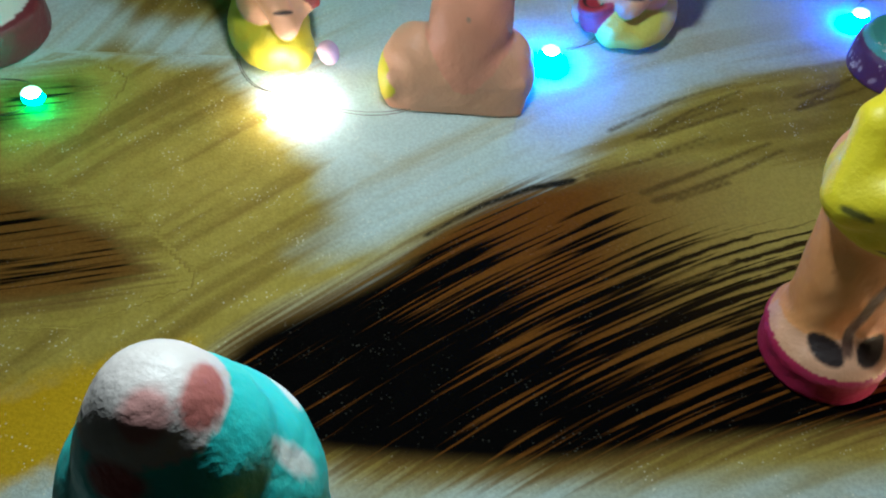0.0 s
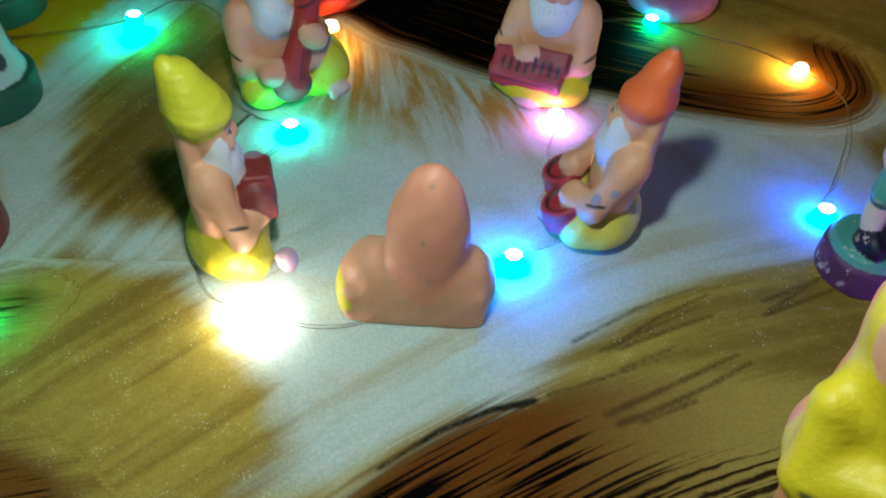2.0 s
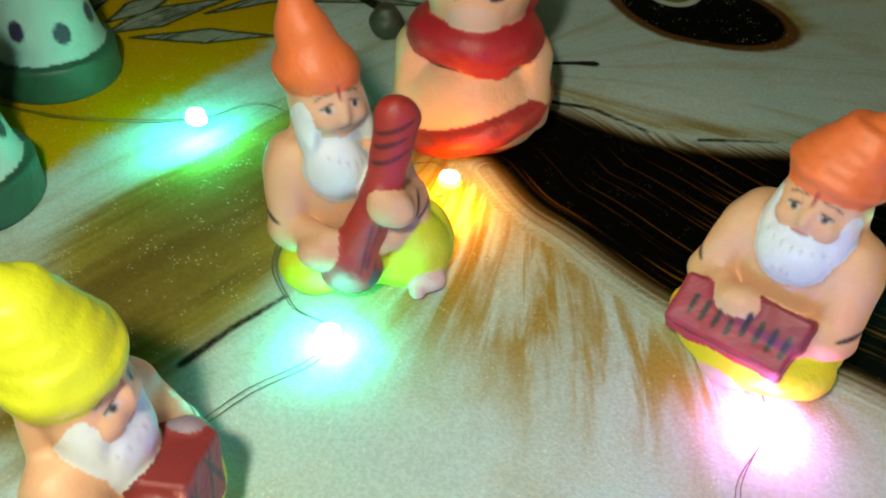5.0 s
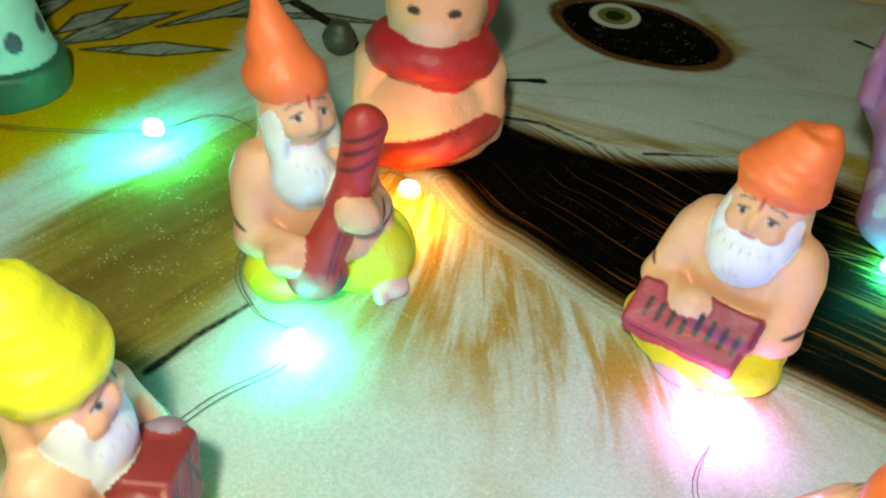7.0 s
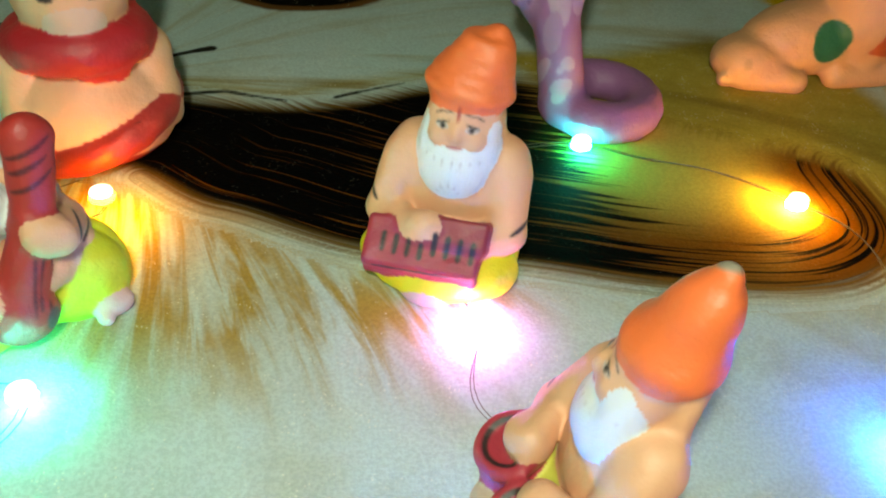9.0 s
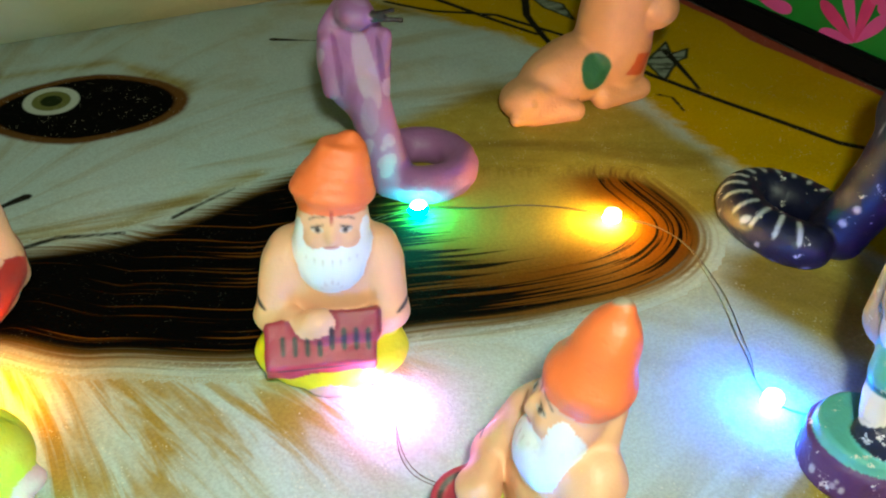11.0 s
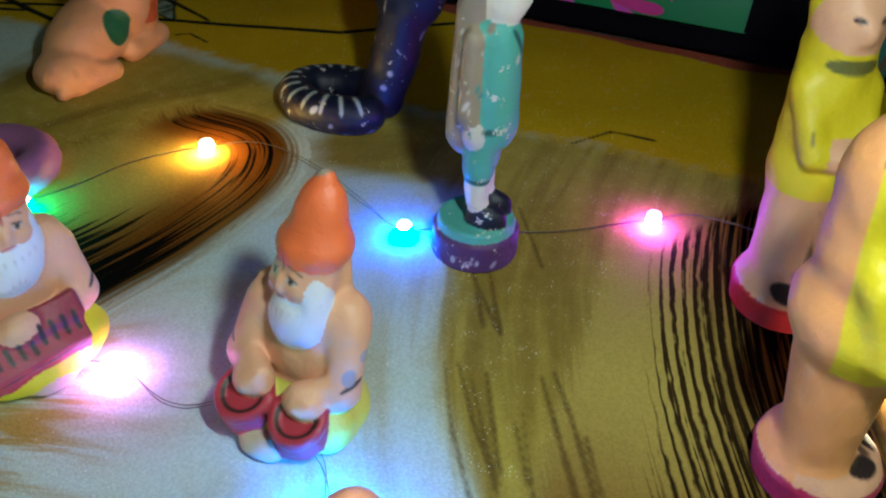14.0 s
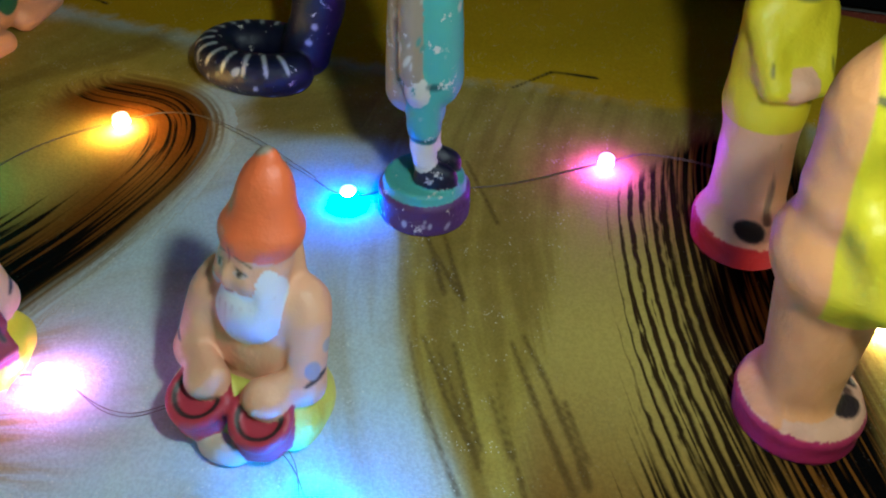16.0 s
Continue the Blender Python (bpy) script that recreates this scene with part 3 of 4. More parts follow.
def figurine(name, solids, dabs, place, turn, label, category, blend=2.0, step=0.8, chips=0.22, lean=(0, 0), size=(1, 1, 1)):
    """One mesh: solids (kind, ..., colour) melt into each other; dabs (kind, ..., colour) only paint."""
    pts = []
    for s in solids:
        if s[0] == "cap":
            for c, r in ((s[1], s[3][0]), (s[2], s[3][1])):
                pts += [np.array(c) - r, np.array(c) + r]
        else:
            r = {"ell": lambda v: max(v), "box": lambda v: sum(v) * 0.75, "disc": lambda v: max(v), "ring": lambda v: sum(v)}[s[0]](s[2])
            rr = np.array(s[2]) if s[0] == "ell" and not s[3] else r
            pts += [np.array(s[1]) - rr, np.array(s[1]) + rr]
    lo, hi = np.min(pts, 0) - 3, np.max(pts, 0) + 3
    lo[2] = -2.0
    axes = [np.arange(a, b, step, dtype=np.float32) for a, b in zip(lo, hi)]
    p = np.stack(np.meshgrid(*axes, indexing="ij"), -1)
    f = np.full(p.shape[:-1], 1e3, np.float32)
    for s in solids:
        d = solid_distance(p, s)
        k = max(blend - np.abs(f - d).min(), 0) and np.maximum(blend - np.abs(f - d), 0) / blend
        f = np.minimum(f, d) - k * k * blend / 4
    wob = 0.22 * np.sin(p[..., 0] * 0.55 + 1.1) * np.sin(p[..., 1] * 0.5 + 0.4) * np.sin(p[..., 2] * 0.47)
    f = np.maximum(f + wob, -p[..., 2])
    verts, faces = skin(f, np.array([a[0] for a in axes]), step)
    best, colour = np.full(len(verts), 1e9), np.zeros((len(verts), 4), np.float32)
    v32 = verts.astype(np.float32)
    for s in solids:
        d = solid_distance(v32, s)
        near = d < best
        best[near] = d[near]
        colour[near] = (*s[4], 1)
    for s in dabs:
        w = np.clip(0.5 - solid_distance(v32, s) / 0.55, 0, 1)[:, None]
        colour = colour * (1 - w) + np.array((*s[4], 1)) * w
    me = bpy.data.meshes.new(name)
    verts *= size
    verts[:, 0] += lean[0] * verts[:, 2]
    verts[:, 1] += lean[1] * verts[:, 2]
    me.from_pydata((verts * 0.001).tolist(), [], faces.tolist())
    me.shade_smooth()
    me.color_attributes.new("paint", "FLOAT_COLOR", "POINT").data.foreach_set("color", colour.astype(np.float32).ravel())
    me.attributes.new("chip", "FLOAT", "POINT").data.foreach_set("value", np.full(len(verts), chips, np.float32))
    me.materials.append(CLAY)
    ob = new(name, me)
    ob.location = (place[0], place[1], -0.0003)
    ob.rotation_euler = (0, 0, math.atan2(turn[1], turn[0]) + math.pi / 2)
    return tagged(ob, label, category, "clay toys set out on the blanket")


SKIN, YELLOW, ORANGE, WHITE = (0.77, 0.41, 0.25), (0.72, 0.62, 0.02), (0.86, 0.17, 0.05), (0.74, 0.76, 0.80)
RED, DARK, MAROON, LEMON = (0.42, 0.03, 0.025), (0.03, 0.018, 0.018), (0.30, 0.03, 0.045), (0.66, 0.66, 0.03)
TEAL, TEAL_DK, NAVY, PURPLE, GREEN_DK, CYAN = (0.10, 0.42, 0.36), (0.02, 0.10, 0.10), (0.004, 0.005, 0.026), (0.33, 0.13, 0.30), (0.015, 0.09, 0.05), (0.05, 0.62, 0.60)


def flecks(seed, count, solids, z0, z1, radius, colours):
    """Small worn or painted spots scattered over the solids' outsides."""
    rnd, out = random.Random(seed), []
    while len(out) < count:
        s = rnd.choice(solids)
        c = s[1] if s[0] != "cap" else [p + (q - p) * rnd.random() for p, q in zip(s[1], s[2])]
        r = s[3][0] if s[0] == "cap" else s[2][0]
        a, b = rnd.uniform(0, 6.28), rnd.uniform(-0.9, 1.2)
        p = (c[0] + r * math.cos(a) * math.cos(b), c[1] + r * math.sin(a) * math.cos(b), c[2] + (r if s[0] != "disc" else s[2][1]) * math.sin(b))
        if z0 < p[2] < z1:
            q = radius * rnd.uniform(0.5, 1.3)
            out.append(("ell", p, (q, q * rnd.uniform(0.6, 1.2), q * rnd.uniform(0.5, 2.2)), (rnd.uniform(0, 60), rnd.uniform(0, 60), 0), rnd.choice(colours)))
    return out


def sitter(skirt, hat, hat_tip, hat_top=70, hat_r=10.2, hat_tip_r=2.6, up=0):
    """Solids and dabs that the seated musicians share."""
    mid, mid_r = (hat_tip[0] * 0.5, 1 + hat_tip[1] * 0.35, 56 + 0.55 * (hat_top - 56)), 0.45 * (hat_r - 0.8) + 0.55 * hat_tip_r + 0.5
    solids = [
        ("ell", (0, 2, 7), (20.5, 16, 10.5), None, skirt), ("ell", (-12, -7, 7), (10, 9, 8), None, skirt), ("ell", (12, -7, 7), (10, 9, 8), None, skirt),
        ("ell", (0, 2, 24), (15.5, 10.5, 18), None, SKIN), ("cap", (-10.5, 2, 34), (10.5, 2, 34), (8.2, 8.2), SKIN), ("ell", (0, 5.5, 34), (10.5, 6.2, 27), None, SKIN),
        ("cap", (-14, -0.5, 32), (-16.5, -6, 19), (5.8, 5.0), SKIN), ("cap", (14, -0.5, 32), (16.5, -6, 19), (5.8, 5.0), SKIN),
        ("cap", (-16.5, -6, 19), (-6, -15, 20), (4.9, 3.8), SKIN), ("cap", (16.5, -6, 19), (7, -14, 18), (4.9, 3.8), SKIN),
        ("ell", (0, -1, 47), (9.2, 9.4, 9.8), None, SKIN), ("ell", (0, -10.2, 46.4), (1.5, 2.0, 2.6), None, SKIN), ("ell", (-4.2, -8.6, 45.2), (2.6, 1.8, 2.2), None, SKIN), ("ell", (4.2, -8.6, 45.2), (2.6, 1.8, 2.2), None, SKIN),
        ("ell", (0, -6.4, 36), (8.6, 5.4, 8.6), None, WHITE), ("ell", (-7.4, -3.0, 43), (2.6, 4.6, 9), (0, 8, 0), WHITE), ("ell", (7.4, -3.0, 43), (2.6, 4.6, 9), (0, -8, 0), WHITE),
        ("ell", (0, 0.5, 54), (hat_r, hat_r, 5.5), None, hat), ("cap", (0, 1, 56), mid, (hat_r - 0.8, mid_r), hat), ("cap", mid, (hat_tip[0], hat_tip[1], hat_top), (mid_r, hat_tip_r), hat)]
    brow = (0.20, 0.10, 0.06)
    dabs = []
    for k in (-1, 1):
        dabs += [("ell", (3.7 * k, -9.5, 48.2), (1.9, 2, 0.75), None, (0.62, 0.52, 0.48)), ("ell", (3.6 * k, -9.8, 48.2), (0.75, 2, 0.7), None, DARK), ("ell", (3.8 * k, -9.5, 48.9), (1.8, 2, 0.24), (0, 22 * k, 0), DARK),
                 ("ell", (2.9 * k, -10, 51.6), (1.4, 2, 0.26), (0, 16 * k, 0), brow), ("ell", (5.1 * k, -9, 50.7), (1.3, 2, 0.26), (0, 36 * k, 0), brow)]
    dabs += [("ell", (0, -10, 51.8), (0.4, 3, 2.0), None, RED), ("ell", (0, -10.4, 43.0), (2.1, 2, 0.55), None, (0.55, 0.17, 0.15)),
             ("ell", (-19.5, -6, 24), (4.5, 4, 0.7), (0, 35, 0), DARK), ("ell", (19.5, -7, 22.5), (4.5, 4, 0.7), (0, -35, 0), DARK)]
    strand = (0.56, 0.52, 0.56)
    for x, drop in ((-6.6, 8), (-4.4, 11), (-2.2, 13), (0.3, 14), (2.4, 13), (4.6, 11), (6.7, 8)):
        dabs.append(("cap", (x, -11.4 + 0.06 * x * x, 39.6), (x * 0.55, -11.2 + 0.06 * x * x, 40.5 - drop), (0.32, 0.22), strand))
    if up:
        solids = [s if s[0] == "cap" and not 50 < s[1][2] < 60 else (s[0], (s[1][0], s[1][1], s[1][2] + up), *s[2:]) if s[1][2] > 38 else s for s in solids]
        dabs = [(s[0], (s[1][0], s[1][1], s[1][2] + up), *s[2:]) if s[1][2] > 38 else s for s in dabs]
        solids += [("ell", (0, -1, 44), (7.6, 6.5, 7), None, WHITE)]
    return solids, dabs


def turn_head(solids, angle, above=39):
    """Turns the head and cap sideways on the neck."""
    c, s = math.cos(radians(angle)), math.sin(radians(angle))
    spin = lambda p: (p[0] * c - p[1] * s, p[0] * s + p[1] * c, p[2])
    out = []
    for q in solids:
        if q[1][2] < above:
            out.append(q)
        elif q[0] == "cap":
            out.append((q[0], spin(q[1]), spin(q[2]), *q[3:]))
        else:
            t = q[3] or (0, 0, 0)
            out.append((q[0], spin(q[1]), q[2], (t[0], t[1], t[2] + angle), q[4]))
    return out


def tambura_player():
    so, da = [turn_head(q, 24) for q in sitter(LEMON, ORANGE, (-1, 3), 77, 10.4, 3.2, up=6)]
    so += [("ell", (-2, -17.5, 12.5), (8.6, 5.2, 7.4), (0, -20, 0), RED), ("cap", (-1, -16, 16), (10, -13.5, 33), (5.6, 4.6), RED), ("cap", (10, -13.5, 33), (15.5, -10, 47), (4.6, 5.2), RED), ("ell", (17, -9, 51), (5.6, 5.0, 5.0), None, RED),
           ("cap", (18, -3, 24), (12.5, -17, 30), (5, 4.8), SKIN), ("ell", (11, -18.5, 31), (5.6, 3.4, 4.6), (0, 20, 0), SKIN), ("ell", (16, -6, 10), (11, 10, 11.5), None, LEMON), ("ell", (18, -14, 3.5), (5.5, 4.5, 3.6), None, (0.70, 0.45, 0.36)),
           ("ell", (-9.5, -17, 18.5), (5.6, 4.8, 4.4), None, SKIN), ("ring", (17, -6, 14), (9.5, 1.3), (60, 20, 0), LEMON), ("ring", (15, -7, 9), (10.5, 1.3), (70, 25, 0), LEMON), ("ring", (16, -6.5, 11.5), (10.6, 1.0), (64, 22, 0), LEMON), ("ell", (14.5, -18.3, 2.4), (2.0, 2.0, 1.8), None, (0.70, 0.45, 0.36))]
    da += [("cap", (2, -21.5, 15), (8, -19, 27), (0.5, 0.45), (0.10, 0.008, 0.012)), ("cap", (4, -21, 14), (10, -18.5, 26), (0.5, 0.45), (0.10, 0.008, 0.012)), ("cap", (0, -22, 14), (6, -19.5, 27), (0.5, 0.45), (0.10, 0.008, 0.012)), ("ell", (3.5, -20, 11), (2.0, 4, 3.2), (0, 25, 0), (0.09, 0.05, 0.06)), ("ell", (13, -15, 46.5), (6, 3.5, 0.6), (0, -16, 0), (0.10, 0.008, 0.012)),
           ("ell", (13, -15, 43), (6, 3.5, 0.6), (0, -16, 0), (0.10, 0.008, 0.012)), ("ell", (15.5, -13, 50), (6, 3.5, 0.6), (0, -16, 0), (0.10, 0.008, 0.012)), ("cap", (6.5, -19, 37), (11.5, -16, 52), (0.6, 0.5), (0.60, 0.14, 0.11)), ("ell", (18, -12, 27), (0.7, 5, 4), (0, 20, 0), DARK)]
    figurine("seated_figurine", so, da, (-0.035, 0.3175), (0.50, -0.86), "painted clay seated figurine in orange cap holding a red lute", "figurine", step=0.52, size=(0.92, 0.85, 1.0), lean=(-0.13, 0))


def harmonium_player():
    so, da = sitter(YELLOW, ORANGE, (4.0, 3), 66, 10.2, 3.4)
    so += [("ring", (0.6 * k, 0.4 * k + 0.5, 55 + 2.6 * k), (10.0 - 1.25 * k, 1.3), (-6, 8, 0), ORANGE) for k in range(5)]
    so += [("box", (-3, -16.5, 15), (15, 7, 4.6), (34, 0, 6), (0.38, 0.035, 0.06)), ("box", (4, -13.5, 20), (9, 4.0, 4.0), (50, 0, 6), MAROON), ("ell", (-4, -15, 22), (5.5, 4.5, 4), None, SKIN),
           ("ell", (0, -20, 4), (6, 4, 3.6), None, (0.70, 0.42, 0.40)), ("ell", (0, -8, 7), (21, 15, 8.5), None, YELLOW)]
    da += [("box", (-3 + k * 3.3, -19.5, 17 + (3 if k > 0 else 0)), (0.75, 3.2, 2.6), (40, 0, 6), DARK) for k in (-3, -2, -1, 0, 1, 2, 3, 4)]
    da += [("box", (-2, -21.5, 13.5), (13, 3, 0.75), (0, 0, 6), DARK)]
    figurine("seated_figurine", so, da, (0.0675, 0.3265), (-0.42, -0.9), "painted clay seated figurine in orange cap playing a red harmonium", "figurine", step=0.52, size=(0.95, 0.85, 1.0), lean=(0.05, 0))


def drum_player():
    so, da = sitter((0.72, 0.58, 0.03), LEMON, (0, 7), 68, 11.6, 4.0)
    so += [("ring", (0, 0.9 * k + 0.5, 56 + 2.8 * k), (11.0 - 1.5 * k, 1.4), (10, 0, 0), LEMON) for k in range(5)]
    so += [("box", (0, -14, 24), (8.5, 7, 7.5), (0, 12, 0), (0.26, 0.03, 0.03)), ("ell", (-8, -14, 24), (3.4, 6.6, 6.6), None, (0.22, 0.05, 0.05)), ("ell", (9, -14, 25), (4, 6.4, 6.4), None, (0.26, 0.18, 0.24)),
           ("ell", (-14, -21, 4), (5, 4.5, 3.6), None, (0.6, 0.4, 0.5)), ("ell", (0, 0, 10), (21, 16, 10), None, (0.72, 0.58, 0.03))]
    da += [("ell", (x, -20, 22), (0.7, 7, 9), (0, t, 0), DARK) for x, t in ((-7, 22), (-3, -22), (1, 22), (5, -22), (9, 22))]
    figurine("seated_figurine", so, da, (-0.040, 0.2275), (0.95, 0.22), "painted clay seated figurine in yellow cap with a red drum", "figurine", step=0.52, size=(0.9, 0.78, 1.02), lean=(0.0, 0.05))


def back_player():
    tone = (0.78, 0.40, 0.24)
    cap = (0.84, 0.36, 0.23)
    so = [("cap", (-13, 0, z), (13, 0, z), (9.2, 9.2), tone) for z in (3, 8, 13)] + [("cap", (-12.5, 0.5, 17), (13, 0.5, 17.5), (7.8, 7.8), tone), ("box", (0, 0, 6), (20.5, 8.6, 7), None, tone),
          ("ell", (-2.2, 2, 29), (12.2, 9.6, 28), None, cap), ("ell", (-20, -5, 7), (3.6, 7, 7), None, YELLOW), ("ell", (20.5, 1, 8), (3.4, 8, 7), None, YELLOW), ("ell", (0, -12, 12), (12, 5, 6), None, MAROON)]
    da = [("ell", (-2.5, 8, 54), (1.3, 2, 0.9), (0, 30, 0), (0.48, 0.30, 0.22)), ("cap", (-17, 13, 12.5), (16, 13, 11.5), (0.5, 0.4), (0.60, 0.28, 0.17)), ("cap", (1, 13, 40), (1.5, 13, 42), (0.4, 0.3), (0.42, 0.24, 0.14))]
    da += flecks(15, 22, [s for s in so if s[4] == cap], 34, 58, 0.7, [(0.34, 0.20, 0.14), (0.45, 0.28, 0.20)]) + flecks(16, 26, so[:4], 4, 26, 0.9, [(0.66, 0.30, 0.17), (0.86, 0.52, 0.36)])
    figurine("seated_figurine", so, da, (0.020, 0.2065), (0.04, 1.0), "painted clay seated figurine with plain peach back", "figurine", step=0.6, blend=4.0, lean=(-0.03, 0))


def tabla_player():
    so, da = [turn_head(q, -22) for q in sitter((0.62, 0.60, 0.10), ORANGE, (0, 2), 70, 10.6, 3.2)]
    drum = (0.42, 0.035, 0.06)
    so += [("disc", (-9, -15.5, 10.5), (8.2, 5.0), (24, 0, 0), drum), ("disc", (9, -15.5, 10), (8.0, 4.8), (24, 0, 0), drum), ("ring", (-9, -17.4, 15), (7.4, 1.3), (24, 0, 0), drum), ("ring", (9, -17.4, 14.4), (7.2, 1.3), (24, 0, 0), drum), ("ell", (0, 0, 6), (22, 18, 8), None, (0.62, 0.60, 0.10)), ("ell", (-8, -14.5, 18.6), (6, 6, 4.0), None, SKIN),
           ("ell", (9, -14, 17.8), (6, 6, 4.0), None, SKIN), ("ell", (0, -21, 3.5), (7, 4, 3.5), None, (0.55, 0.45, 0.35))]
    da += [("ell", (0, 2, 72), (2.4, 2.4, 1.8), None, (0.30, 0.26, 0.20)), ("ell", (19, 2, 24), (3, 4, 2), None, (0.42, 0.36, 0.42))]
    da += [("ring", (-9, -17.8, 15.8), (6.0, 0.8), (24, 0, 0), DARK), ("ring", (9, -17.8, 15.2), (5.8, 0.8), (24, 0, 0), DARK), ("ell", (20, -2, 29), (2.4, 2, 1.5), (0, 30, 0), (0.40, 0.36, 0.40)), ("ell", (19, -8, 25), (2, 2.6, 2.2), None, (0.36, 0.32, 0.38))]
    da += flecks(12, 16, [s for s in so if s[4] == WHITE], 30, 50, 0.8, [(0.5, 0.42, 0.48), (0.55, 0.5, 0.58)])
    figurine("seated_figurine", so, da, (0.0795, 0.2475), (-0.98, 0.10), "painted clay seated figurine in orange cap with two red drums", "figurine", step=0.52, size=(0.9, 0.80, 0.99), lean=(0.05, 0.15))


def standing(place, turn, label, top, skirt, base, height, base_r, hood=None, face=SKIN, band=True, lean=(0, 0), step=0.8, chips=0.23, bare_back=False, size=(1, 1, 1), hip=(17.5, 15.5, 12), blend=2.0):
    k = height / 115.0
    hood = hood or top
    so = [("disc", (0, 0, 4), (base_r, 4.6), None, base), ("ell", (0, 0, 10), (base_r - 1.5, base_r - 1.5, 5), None, SKIN), ("cap", (-4, 2, 12), (-2.5, 1, 52 * k), (8.5, 11.5), skirt),
          ("cap", (5, 2, 12), (3, 1, 52 * k), (8.0, 11.5), skirt), ("ell", (0, 0, 58 * k), hip, None, top), ("cap", (0, 0, 60 * k), (0, 1, 80 * k), (14.5, 9), top),
          ("cap", (-12, 0, 74 * k), (-15.5, -5, 60 * k), (5, 4.4), top), ("cap", (12, 0, 74 * k), (15.5, -5, 60 * k), (5, 4.4), top), ("cap", (-15, -6, 60 * k), (-6, -14, 66 * k), (4.4, 3.8), top),
          ("cap", (15, -6, 60 * k), (6, -14, 64 * k), (4.4, 3.8), top), ("ell", (-2, -17, 67 * k), (4.4, 3.6, 3.6), None, SKIN), ("ell", (3, -17, 66 * k), (4.2, 3.6, 3.6), None, SKIN), ("ell", (0, -2, 93 * k), (9.5, 9.5, 10.5), None, face), ("ell", (0, -11.2, 92 * k), (1.6, 1.8, 2.6), None, face),
          ("ell", (0, 3.5, 93 * k), (9.8, 8.6, 12), None, hood), ("cap", (0, 3, 76 * k), (0, 3, 92 * k), (10, 8), hood), ("cap", (0, 0, 101 * k), (0, 1, 110 * k), (8.8, 4.2), hood)]
    da = [("ell", (-6.5, -11, 14), (5.2, 6, 2.4), (0, 14, 0), DARK), ("ell", (6.5, -11, 14), (5.2, 6, 2.4), (0, -14, 0), DARK), ("box", (0.5, -10, 30), (1.5, 8, 17), (0, 4, 0), (0.13, 0.06, 0.04)),
          ("ell", (0, -14, 51 * k), (9, 6, 0.9), None, (0.2, 0.12, 0.03)), ("ell", (-3.6, -11, 94 * k), (1.5, 2, 0.8), None, DARK), ("ell", (3.6, -11, 94 * k), (1.5, 2, 0.8), None, DARK),
          ("ell", (-15, -9, 61 * k), (4, 5, 1.3), None, (0.13, 0.12, 0.02)), ("ell", (15, -9, 61 * k), (4, 5, 1.3), None, (0.13, 0.12, 0.02))]
    if band:
        da += [("ring", (0, 1.5, 101 * k), (10.5, 1.6), (8, 0, 0), (0.05, 0.05, 0.02))]
    so += [("ell", (1, -16.5, 78 * k), (4.6, 4.6, 4.8), None, DARK)]
    if bare_back:
        da += [("box", (0, 29, 66 * k), (30, 23.0, 54), None, skirt)]
    figurine("standing_figurine", so, da, place, turn, label, "figurine", step=step, lean=lean, chips=chips, size=size, blend=blend)


